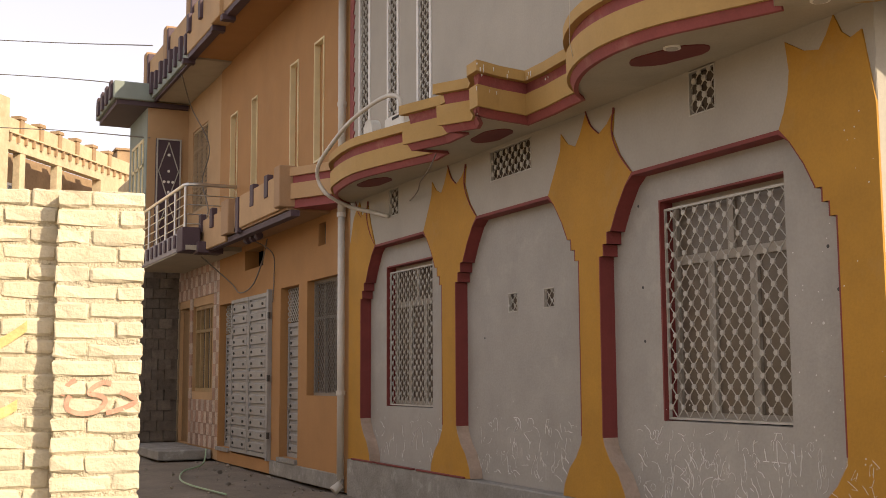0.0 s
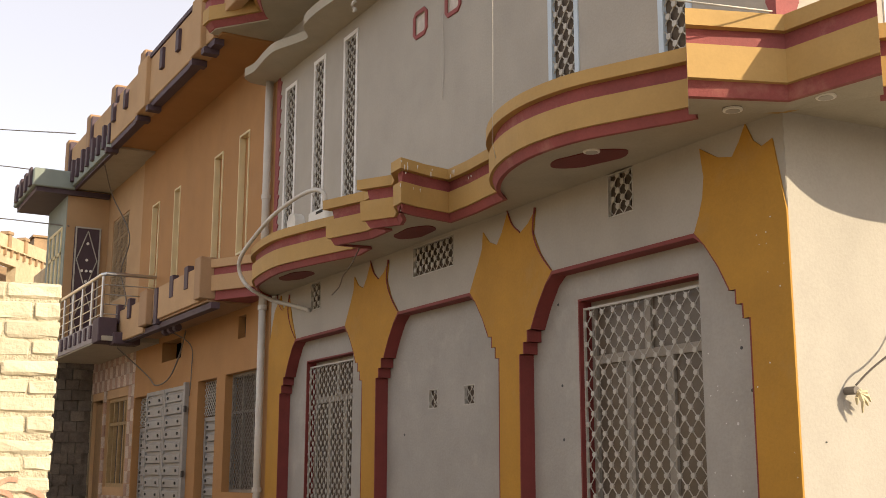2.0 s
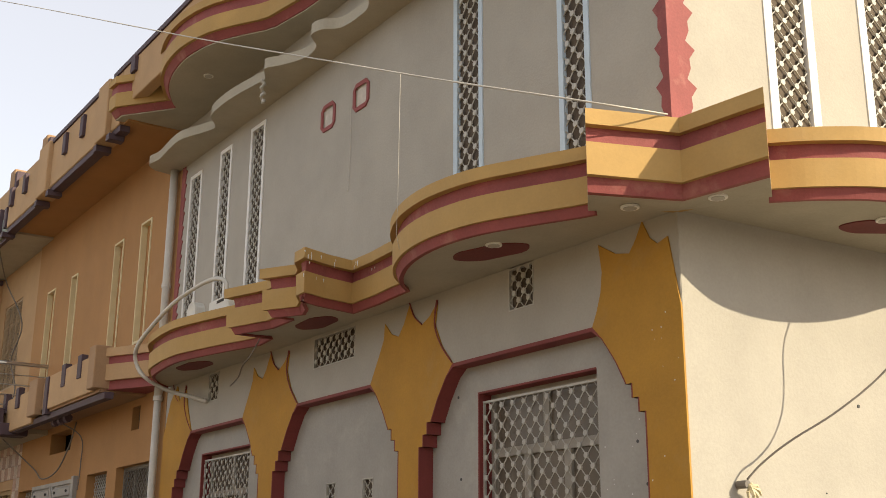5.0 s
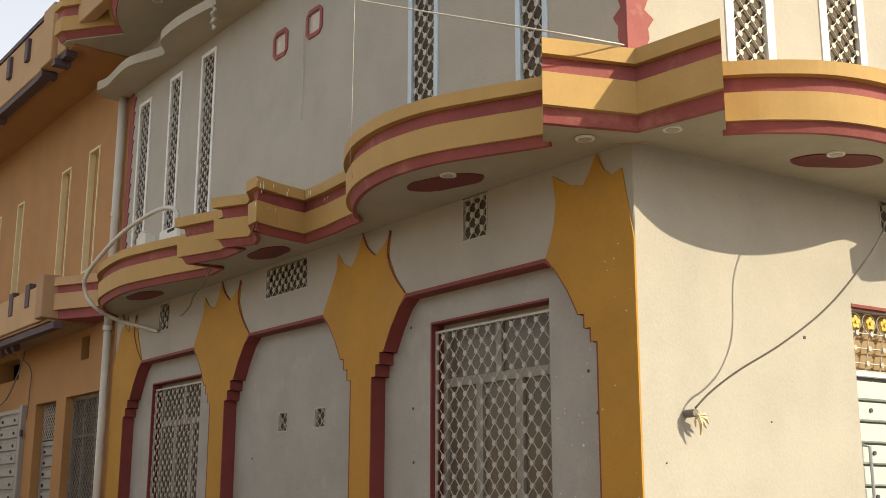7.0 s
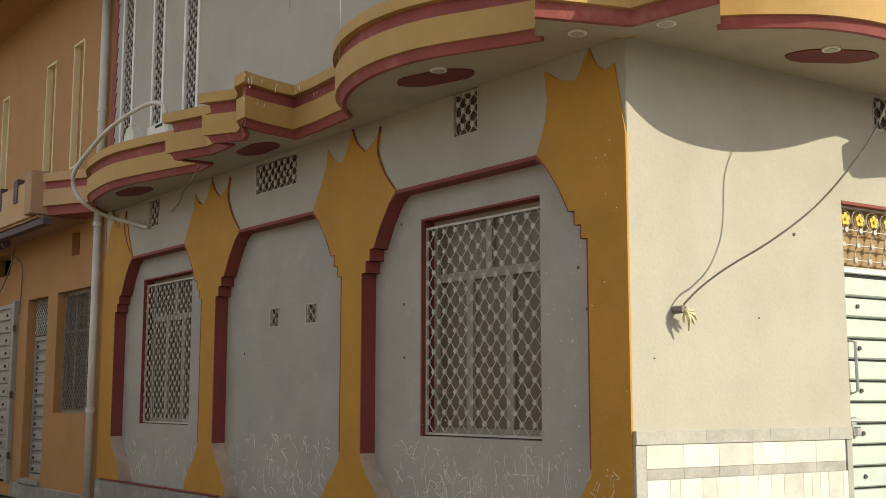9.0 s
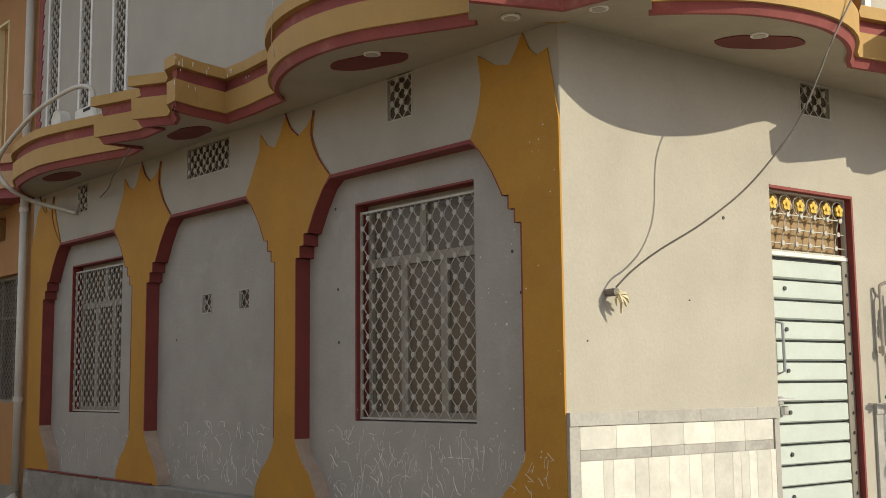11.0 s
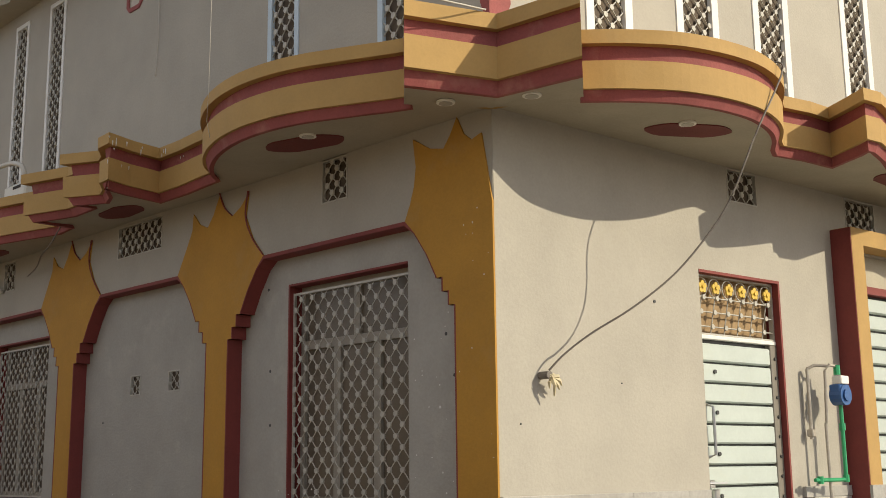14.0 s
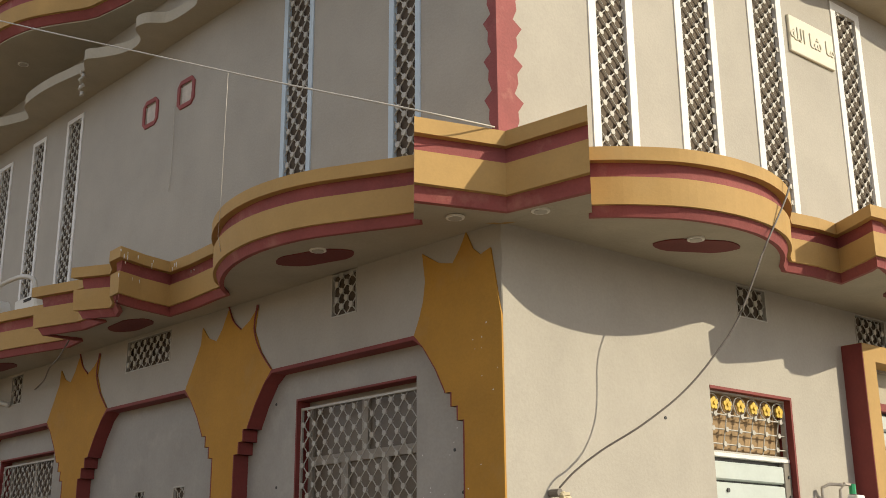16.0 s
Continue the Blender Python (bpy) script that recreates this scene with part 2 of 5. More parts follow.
def holed(bm, mp, a0, a1, z0, z1, o0, o1, holes):
    """A wall in one skin, with rectangular openings (a0, a1, z0, z1) through it."""
    A = sorted({a0, a1, *[min(max(h[i], a0), a1) for h in holes for i in (0, 1)]})
    Z = sorted({z0, z1, *[min(max(h[i], z0), z1) for h in holes for i in (2, 3)]})
    full = {}
    for i, (al, ah) in enumerate(zip(A, A[1:])):
        for j, (zl, zh) in enumerate(zip(Z, Z[1:])):
            full[i, j] = not any(h[0] - 1e-6 <= al and ah <= h[1] + 1e-6 and h[2] - 1e-6 <= zl and zh <= h[3] + 1e-6 for h in holes)
    V = {}

    def vert(i, j, k):
        if (i, j, k) not in V:
            V[i, j, k] = bm.verts.new(mp(A[i], (o0, o1)[k], Z[j]))
        return V[i, j, k]
    for (i, j), on in full.items():
        if not on:
            continue
        for k in (0, 1):
            bm.faces.new([vert(i + p, j + q, k) for p, q in ((0, 0), (1, 0), (1, 1), (0, 1))])
        for (di, dj), (p, q) in {(-1, 0): ((0, 0), (0, 1)), (1, 0): ((1, 0), (1, 1)), (0, -1): ((0, 0), (1, 0)), (0, 1): ((0, 1), (1, 1))}.items():
            if not full.get((i + di, j + dj), False):
                bm.faces.new([vert(i + p[0], j + p[1], 0), vert(i + q[0], j + q[1], 0), vert(i + q[0], j + q[1], 1), vert(i + p[0], j + p[1], 1)])


def frame_ring(bm, mp, a0, a1, z0, z1, w, o0, o1):
    """A rectangular frame of bars w wide inside the given rectangle."""
    def loop(k, o):
        return [mp(a0 + k, o, z0 + k), mp(a1 - k, o, z0 + k), mp(a1 - k, o, z1 - k), mp(a0 + k, o, z1 - k)]
    v = [[bm.verts.new(p) for p in loop(k, o)] for k, o in ((0, o0), (0, o1), (w, o1), (w, o0))]
    for j in range(4):
        for i in range(4):
            bm.faces.new((v[j][i], v[j][(i + 1) % 4], v[(j + 1) % 4][(i + 1) % 4], v[(j + 1) % 4][i]))


def lattice(bm, mp, a0, a1, z0, z1, o, pw, ph, r=0.006, knob=0.02, flip=0):
    """Crossed diagonal bars with a round rosette on each crossing; pw, ph: a diamond's width and height."""
    slope = ph / pw
    span = (a1 - a0) + (z1 - z0) / slope
    n = int(span / pw) + 2
    for sgn in (1, -1):
        for i in range(-n, n + 1):
            c = a0 + i * pw
            pts = []
            lo, hi = a0, a1
            za, zb = (z0 - c * slope, slope) if sgn > 0 else (z0 + c * slope, -slope)
            x0, x1 = sorted(((z0 - za) / zb, (z1 - za) / zb))
            lo, hi = max(lo, x0), min(hi, x1)
            if hi - lo < 0.004:
                continue
            tube(bm, [mp(lo, o + sgn * r * 0.5, za + zb * lo), mp(hi, o + sgn * r * 0.5, za + zb * hi)], r, 4)
    if knob:
        rows = int((z1 - z0) / (ph / 2)) + 2
        axis = mp(0, 1, 0) - mp(0, 0, 0)
        for j in range(rows):
            z = z0 + j * ph / 2
            for i in range(-1, int((a1 - a0) / pw) + 2):
                a = a0 + i * pw + (pw / 2 if j % 2 else 0)
                if a0 + knob * 0.3 < a < a1 - knob * 0.3 and z0 + knob * 0.3 < z < z1 - knob * 0.3:
                    disc(bm, mp(a, o + r, z), axis, knob, 0.014, 8)


def thing(name, label, category, group="", kind=""):
    return tagged(new(name), label, category, group, kind)


def part(name, bm, material, parent=None, label="", smooth=False):
    """Links a bmesh as one mesh object."""
    bmesh.ops.recalc_face_normals(bm, faces=bm.faces)
    me = bpy.data.meshes.new(name)
    bm.to_mesh(me)
    bm.free()
    me.materials.append(material)
    if smooth:
        for p in me.polygons:
            p.use_smooth = True
    ob = new(name, me)
    ob.parent = parent
    if label:
        ob["label"] = label
    return ob


def B():
    return bmesh.new()


def made(name, material, parent, fn, *args, label="", smooth=False):
    bm = B()
    fn(bm, *args)
    return part(name, bm, material, parent, label, smooth)


def single(name, bm, material, label, category, group="", kind="", smooth=False):
    return tagged(part(name, bm, material, None, "", smooth), label, category, group, kind)


# ---- ground ----
bm = B()
xs = [-900, -200, -60, -25] + [-14 + i * 0.5 for i in range(57)] + [25, 60, 200, 900]
ys = [-900, -200, -60, -25] + [-14 + i * 0.5 for i in range(85)] + [45, 80, 200, 900]


def lie(x, y):
    far = max(abs(x + 2), abs(y - 8))
    return 0.0 if far > 26 else 0.05 * noise.noise((x * 0.7, y * 0.7, 1.3)) + 0.02 * noise.noise((x * 2.3, y * 2.3, 4.0)) - 0.03


grid = [[bm.verts.new((x, y, lie(x, y))) for x in xs] for y in ys]
for j in range(len(ys) - 1):
    for i in range(len(xs) - 1):
        bm.faces.new((grid[j][i], grid[j][i + 1], grid[j + 1][i + 1], grid[j + 1][i]))
single("ground", bm, GROUND, "dusty unpaved street ground with trodden earth and grit", "ground", kind="structure", smooth=True)

# ---- the corner house ----
house = thing("corner_house", "two-storey corner house with grey walls, ochre pillars and red trim", "house")
CEIL, LEDGE_TOP = 3.82, 4.22
BAYS = ((1.735, 0.87, 1.375), (4.67, 0.73, 1.24), (7.47, 0.74, 1.23))      # middle, half lintel, half opening
LINTEL, SILL, REC = 3.16, 0.985, 0.13
WIN = ((0.99, 2.435, 1.145, 2.905), (6.79, 8.15, 1.15, 2.88))
VENT = ((1.53, 1.84, 3.46, 3.82), (4.26, 5.09, 3.47, 3.78), (7.47, 7.76, 3.46, 3.79))
SMALL = ((4.795, 4.98, 2.14, 2.33), (4.085, 4.28, 2.145, 2.33))


def side(hl, hw):
    """The right half of a bay's opening, from the lintel down: a slanting brow, three corbel steps, an upright jamb."""
    d = hw - hl
    pts = [(hl, LINTEL), (hl + 0.20 * d, LINTEL - 0.10), (hl + 0.45 * d, LINTEL - 0.27), (hl + 0.64 * d, LINTEL - 0.44)]
    return pts + [(hl + 0.64 * d, 2.71), (hl + 0.76 * d, 2.71), (hl + 0.76 * d, 2.61), (hl + 0.88 * d, 2.61), (hl + 0.88 * d, 2.51), (hw, 2.51), (hw, SILL)]


def spikes(a0, a1):
    """The sunburst top of a pillar between two lintel ends, from the higher a down."""
    w = a1 - a0
    f = ((1.0, LINTEL), (0.95, 3.27), (0.89, 3.40), (0.83, 3.54), (0.82, 3.69), (0.74, 3.58), (0.64, 3.53), (0.575, 3.63), (0.506, 3.79), (0.44, 3.65), (0.356, 3.57), (0.26, 3.63), (0.176, 3.73), (0.20, 3.53), (0.12, 3.33), (0.0, LINTEL))
    return [(a0 + w * u, z) for u, z in f]


def foot(a, sgn):
    """A pillar's flaring foot from the jamb down."""
    return [(a, SILL), (a + sgn * 0.02, 0.92), (a + sgn * 0.10, 0.80), (a + sgn * 0.21, 0.70), (a + sgn * 0.30, 0.55), (a + sgn * 0.32, 0.455)]


def pillar(lo, hi):
    """An outline between the bay lo (lower a) and the bay hi."""
    out = []
    if hi:
        c, hl, hw = hi
        up = [(c - x, z) for x, z in side(hl, hw)]
        a_hi = c - hl
        out_hi = list(reversed(up))
        f = list(reversed(foot(c - hw, 1)))
    else:
        a_hi, out_hi, f = 9.12, [(9.12, SILL), (9.12, LINTEL)], [(9.12, 0.455)]
    if lo:
        c, hl, hw = lo
        dn = [(c + x, z) for x, z in side(hl, hw)]
        a_lo, g = c + hl, foot(c + hw, -1)
    else:
        a_lo, dn, g = 0.0, [(0.0, LINTEL), (0.0, SILL)], [(0.0, 0.455)]
    if not lo:
        top = [(a_hi, LINTEL), (0.81, 3.27), (0.765, 3.40), (0.745, 3.54), (0.775, 3.75), (0.60, 3.645), (0.46, 3.615), (0.39, 3.70), (0.325, 3.81), (0.26, 3.68), (0.185, 3.62), (0.09, 3.65), (0.0, 3.70)]
    elif not hi:
        top = [(9.12, 3.70), (8.95, 3.60), (8.75, 3.78), (8.66, 3.58), (8.45, 3.70), (8.36, 3.45), (a_lo, LINTEL)]
    else:
        top = spikes(a_lo, a_hi)
    pts = f + out_hi + top[1:-1] + dn + g
    clean = [p for i, p in enumerate(pts) if abs(p[0] - pts[i - 1][0]) + abs(p[1] - pts[i - 1][1]) > 1e-4]
    return clean


for lo, hi in ((None, BAYS[0]), (BAYS[0], BAYS[1]), (BAYS[1], BAYS[2]), (BAYS[2], None)):
    made("pillar", OCHRE, house, prism, F, pillar(lo, hi), -REC - 0.02, 0.012, label="ochre-painted pillar with a sunburst top and flared foot")

# grey facing above the lintels and below the sills, flush with the pillars
bm = B()
holed(bm, F, 0.004, 9.11, LINTEL, CEIL, -REC - 0.01, 0.0, VENT)
part("upper_facing", bm, GREY, house)
made("plinth", PLINTH, house, box, F, 0.0, 9.12, -0.2, 0.035, -0.1, 0.45, 0.012, label="patchy cement plinth")

for a0, a1 in ((5.7, 6.9), (7.0, 8.1), (8.15, 8.95)):
    made("plinth_strip", MAROON, house, box, F, a0, a1, 0.0, 0.043, 0.452, 0.47, 0.004, label="worn maroon line along the plinth")

# maroon linings of the three bays
for c, hl, hw in BAYS:
    R = side(hl, hw)
    outline = [(c - x, z) for x, z in reversed(R)] + [(c + x, z) for x, z in R]
    inner = [(c + (a - c) * (1 - 0.012 / hw), z - (0.03 if z > 3.1 else 0.0)) for a, z in outline]
    bm = B()
    for o0, o1 in ((-REC, 0.014),):
        v0 = [[bm.verts.new(F(a, o, z)) for a, z in ln] for ln in (outline, inner) for o in (o0, o1)]
        for i in range(len(outline) - 1):
            for p, q in ((0, 1), (1, 3), (3, 2), (2, 0)):
                bm.faces.new((v0[p][i], v0[p][i + 1], v0[q][i + 1], v0[q][i]))
    part("bay_lining", bm, MAROON, house, "maroon-painted stepped reveal")

# faded reveals of the pillars' feet
FADED = M("faded_pink_paint", (0.40, 0.30, 0.23), 0.85, 0.15, 4.0, 0.2, 40, (0.50, 0.44, 0.38), 0.5, 3.0)
for c, hl, hw in BAYS:
    for sgn in (1, -1):
        ln = foot(c + sgn * hw, -sgn)
        bm = B()
        v0 = [[bm.verts.new(F(a - sgn * d, o, z)) for a, z in ln] for d in (0.0, 0.012) for o in (-REC, 0.010)]
        for i in range(len(ln) - 1):
            for p, q in ((0, 1), (1, 3), (3, 2), (2, 0)):
                bm.faces.new((v0[p][i], v0[p][i + 1], v0[q][i + 1], v0[q][i]))
        part("foot_lining", bm, FADED, house, "faded pinkish reveal")

# recessed back wall, the wall behind and the upper storey
bm = B()
holed(bm, F, 0.0, 9.12, 0.0, CEIL, -0.40, -REC, [*WIN, *SMALL, *VENT])
part("wall", bm, GREY_LOW, house, "grey paint scuffed and chalk-scratched near the ground")
SLITS_F = ((0.80, 1.16, 4.25, 7.15, PALE_BLUE), (2.17, 2.60, 4.25, 7.15, PALE_BLUE), (6.51, 6.91, 4.25, 6.69, WHITE), (7.46, 7.82, 4.25, 6.68, WHITE), (8.40, 8.80, 4.25, 6.62, WHITE))
SLITS_S = ((0.97, 1.49, 4.25, 7.3), (2.04, 2.59, 4.25, 7.25), (3.10, 3.64, 4.25, 7.2), (4.53, 5.05, 4.25, 7.05), (6.3, 6.85, 4.25, 7.06))
OCT = ((4.80, 5.11, 6.03, 6.34), (4.10, 4.42, 6.03, 6.34))
ROOF = 7.62
bm = B()
holed(bm, F, 0.0, 9.12, CEIL + 0.12, ROOF, -0.25, 0.0, [s[:4] for s in SLITS_F] + [(a + 0.05, b - 0.05, c + 0.05, d - 0.05) for a, b, c, d in OCT])
part("wall", bm, GREY, house)
DOOR = (2.15, 3.22, 0.12, 2.92)
SHUT = (4.27, 7.2, 0.1, 3.30)
VENT_S = ((2.585, 2.985, 3.53, 3.89), (4.35, 4.85, 3.47, 3.80))
SCEIL = 3.84
bm = B()
holed(bm, S, 0.004, 12.0, 0.0, SCEIL, -0.28, 0.0, [DOOR, SHUT, (2.585, 2.985, 3.53, 3.80), VENT_S[1]])
part("wall", bm, GREY, house)
bm = B()
holed(bm, S, 0.004, 12.0, CEIL + 0.12, ROOF, -0.25, 0.0, SLITS_S)
part("wall", bm, GREY, house)
bm = B()
slab(bm, W, [(0.2, 0.2), (11.9, -0.6), (11.9, 9.0), (0.2, 9.0)], ROOF - 0.2, ROOF)
slab(bm, W, [(0.2, 0.2), (11.9, -0.6), (11.9, 9.0), (0.2, 9.0)], CEIL - 0.01, CEIL + 0.16)
part("roof", bm, SOFFIT, house)
bm = B()
box(bm, W, 0.45, 11.9, 0.45, 0.5, 0, ROOF - 0.2)
box(bm, W, 0.60, 0.64, 0.5, 9.0, 0, ROOF - 0.2)
box(bm, W, 0.3, 11.9, 9.0, 9.12, 0, ROOF)
box(bm, W, 11.9, 12.0, -0.8, 9.0, 0, ROOF)
part("inner_wall", bm, DARK, house)


# ---- the banded ledge round the first floor ----
def bow(a0, o0, a1, o1, rise, n=18, p=0.85):
    return [(a0 + (a1 - a0) * i / n, o0 + (o1 - o0) * i / n + rise * math.sin(math.pi * i / n) ** p) for i in range(n + 1)]


def inset(line, d):
    """An open line (x, y) moved d to its right."""
    P = [Vector(p) for p in line]
    seg = []
    for i in range(len(P) - 1):
        v = (P[i + 1] - P[i]).normalized()
        seg.append((P[i] + Vector((v.y, -v.x)) * d, v, P[i + 1] + Vector((v.y, -v.x)) * d))
    out = [seg[0][0]]
    for (p, v, pe), (q, w, _) in zip(seg, seg[1:]):
        den = v.x * w.y - v.y * w.x
        if abs(den) < 0.12:
            out.append((pe + q) / 2)
            continue
        t = ((q.x - p.x) * w.y - (q.y - p.y) * w.x) / den
        x = p + v * t
        mid = (pe + q) / 2
        if (x - mid).length > 1.1 * d:
            x = mid + (x - mid).normalized() * 1.1 * d
        out.append(x)
    out.append(seg[-1][2])
    return [(p.x, p.y) for p in out]


def arc(*pts, n=3):
    """A smooth stretch of plan outline through (a, o) points."""
    return [(p.x, p.y) for p in curve_pts([(a, o, 0) for a, o in pts], n)]


f_line = arc((0.23, 0.57), (0.37, 0.63), (0.55, 0.72), (0.74, 0.81), (0.94, 0.90), (1.19, 0.97), (1.52, 1.0), (1.85, 0.965), (2.15, 0.88), (2.45, 0.74), (2.68, 0.58), (2.80, 0.46))
f_line += [(2.98, 0.45)] + arc((3.3, 0.42), (3.63, 0.42)) + arc((3.58, 0.69), (3.48, 0.98)) + [(3.70, 0.965), (3.90, 0.83), (4.05, 0.775)]
f_line += [(4.40, 0.97), (4.42, 0.74), (4.74, 0.73), (5.32, 0.92), (5.34, 0.50)]
f_line += arc((5.6, 0.47), (6.06, 0.60), (6.46, 0.70), (6.92, 0.79), (7.3, 0.79), (7.61, 0.76), (8.0, 0.70), (8.26, 0.61), (8.6, 0.45), (8.9, 0.25), (9.05, 0.12))
s_line = arc((0.22, 0.62), (0.39, 0.77), (0.55, 0.88), (0.72, 0.98), (0.91, 1.05), (1.16, 1.10), (1.46, 1.11), (1.73, 1.06), (1.95, 0.98), (2.15, 0.87), (2.35, 0.72))
s_line += [(2.46, 0.66), (2.76, 0.71), (3.0, 0.71), (2.89, 0.93), (2.77, 1.15), (2.99, 1.17), (3.3, 1.08), (3.72, 0.92), (3.76, 1.14), (4.1, 1.14), (4.45, 0.9)] + bow(4.8, 0.7, 7.6, 0.6, 0.5) + [(12.0, 0.6)]
flat = lambda v: (v.x, v.y)
LINE = [flat(S(a, o, 0)) for a, o in reversed(s_line)] + [(0.06, -0.28), (-0.28, 0.06)] + [flat(F(a, o, 0)) for a, o in f_line]
PRONG = [flat(S(0.26, 0.60, 0)), (-0.339, -1.06), (-0.405, -0.44), (-0.992, -0.225), flat(F(0.27, 0.55, 0))]
BACK = [(0.02, 9.05), (0.02, 0.02), (12.0, -0.80)]


def band(name, d0, d1, z0, z1, material, parent, line=None, back=None):
    bm = B()
    line, back = line or LINE, back or BACK
    lo, hi = inset(line, d0), inset(line, d1)
    slab(bm, W, lo + back, z0, z1, hi + back)
    return part(name, bm, material, parent)


ledge = part("ledge", B(), SOFFIT, house, "cantilevered ledge with curved bays and pointed prongs")
band("coping", 0.0, 0.0, 4.125, 4.22, BAND, ledge)
band("red_band", 0.075, 0.06, 4.012, 4.127, RED, ledge)
band("ochre_band", 0.025, 0.02, 3.825, 4.014, BAND, ledge)


def lip(name, line, d0, d1, z0, z1, material, parent, thick=0.035):
    """A hanging edge that follows a plan line, open to the soffit behind it."""
    bm = B()
    rows_ = [[(p, z) for p in inset(line, d)] for d, z in ((d0, z0), (d1, z1), (d1 + thick, z1), (d0 + thick, z0))]
    vs = [[bm.verts.new((p[0], p[1], z)) for p, z in r] for r in rows_]
    for i in range(len(vs[0]) - 1):
        for k in range(4):
            bm.faces.new((vs[k][i], vs[k][i + 1], vs[(k + 1) % 4][i + 1], vs[(k + 1) % 4][i]))
    for e in (0, -1):
        bm.faces.new([r[e] for r in vs])
    return part(name, bm, material, parent)


def soffit_z(x, y):
    """The height of the ledge's underside, which falls a little from the wall to the rim."""
    return 3.812 - 0.05 * max(0.0, -x, x * math.sin(SA) - y * math.cos(SA))


NS = len(s_line)
for run in (LINE[:NS], LINE[NS + 2:]):
    lip("red_edge", run, 0.08, 0.05, 3.757, 3.827, RED, ledge)
bm = B()
rim = inset(LINE, 0.088)
under_s = rim[:NS] + [(0.0, -0.52), (-0.26, -0.26), (0.0, 0.0), flat(S(12.0, 0, 0))]
under_f = [(-0.26, -0.26), (-0.52, 0.0)] + rim[NS + 2:] + [(0.0, 9.05), (0.0, 0.0)]
for outline in (under_s, under_f):
    solid(bm, [[W(p[0], p[1], soffit_z(*p) + dz) for p in outline] for dz in (0.0, 0.012)])
part("soffit", bm, SOFFIT, ledge)

# the two-pointed prong at the corner, deeper than the bays
prong = part("prong", B(), SOFFIT, ledge, "two-pointed corner prong with taller bands")


def prong_line(d):
    """The prong's outline with its front drawn back by d along the sides."""
    P = [Vector(p) for p in PRONG]
    return [(p.x, p.y) for p in (P[0], P[1] + (P[0] - P[1]).normalized() * d, P[2] + Vector((0.72, 0.69)) * d * 0.8, P[3] + (P[4] - P[3]).normalized() * d, P[4])]


for nm, d0, d1, z0, z1, mt in (("coping", 0.0, 0.0, 4.125, 4.228, BAND), ("red_band", 0.075, 0.065, 4.008, 4.127, RED), ("ochre_band", 0.012, 0.006, 3.80, 4.01, BAND)):
    bm = B()
    slab(bm, W, prong_line(d0) + [(0.02, 0.02)], z0, z1, prong_line(d1) + [(0.02, 0.02)])
    part(nm, bm, mt, prong)
bm = B()
rows_ = [[bm.verts.new((*p, z)) for p in prong_line(d)[1:4]] for d, z in ((0.10, 3.712), (0.06, 3.802), (0.13, 3.802), (0.15, 3.712))]
for i in range(2):
    for k in range(4):
        bm.faces.new((rows_[k][i], rows_[k][i + 1], rows_[(k + 1) % 4][i + 1], rows_[(k + 1) % 4][i]))
for e in (0, -1):
    bm.faces.new([r[e] for r in rows_])
part("red_edge", bm, RED, prong)
rim = [W(*p, 3.717 if 0 < i < 4 else 3.775) for i, p in enumerate(prong_line(0.115))]
heart = W(0.02, 0.02, 3.806)
bm = B()
for dz in (0.0, 0.012):
    vs = [bm.verts.new(p + Vector((0, 0, dz))) for p in rim + [heart]]
    for i in range(len(rim) - 1):
        bm.faces.new((vs[-1], vs[i], vs[i + 1]))
for i, j in ((0, 1), (3, 4)):
    bm.faces.new([bm.verts.new(p) for p in (rim[i], rim[j], W(rim[j].x, rim[j].y, 3.803), W(rim[i].x, rim[i].y, 3.803))])
part("soffit", bm, SOFFIT, prong)


def eye_shape(bm, c, u, half, wide):
    """A flat almond plate under the soffit."""
    u = Vector(u).normalized()
    v = Vector((-u.y, u.x))
    top = [Vector(c) + u * (half * math.cos(t)) + v * (wide * math.copysign(min(1.0, 1.25 * abs(math.sin(t)) ** 1.25), math.sin(t))) for t in [2 * math.pi * i / 24 for i in range(24)]]
    solid(bm, [[W(p.x, p.y, soffit_z(p.x, p.y) + dz) for p in top] for dz in (-0.008, 0.004)])


def round_lamp(x, y, z, group="recessed lamps under the ledge"):
    l = thing("recessed_lamp", "round white recessed lamp, unlit, in the ledge's underside", "lamp", group)
    bm = B()
    disc(bm, (x, y, z), (0, 0, 1), 0.062, 0.012, 20)
    part("rim", bm, LAMPGLASS, l)
    bm = B()
    disc(bm, (x, y, z - 0.004), (0, 0, 1), 0.045, 0.012, 18)
    part("lens", bm, GRILLE, l)
    return l


# flat plates in darkened maroon, in place of cut and shaded recesses
for c, u, h, w in (((-0.455, 1.47), (-0.3, 0.9), 0.33, 0.17), ((-0.33, 4.44), (0.1, 1), 0.34, 0.15), ((-0.39, 7.29), (0.0, 1), 0.36, 0.15), ((1.385, -0.625), (1, -0.8), 0.32, 0.17), ((4.0, -1.0), (1, 0.05), 0.36, 0.17)):
    made("medallion", MAROON_SHADED, house, eye_shape, c, u, h, w, label="almond-shaped maroon panel, darkened for the shade of a recess")
for x, y, z in ((-0.42, 0.01, 3.752), (-0.11, -0.46, 3.752), (-0.57, 1.28, 3.778), (1.21, -0.74, 3.770)):
    round_lamp(x, y, z)
round_lamp(-0.46, 7.28, 7.42, "recessed lamps under the roof ledge")


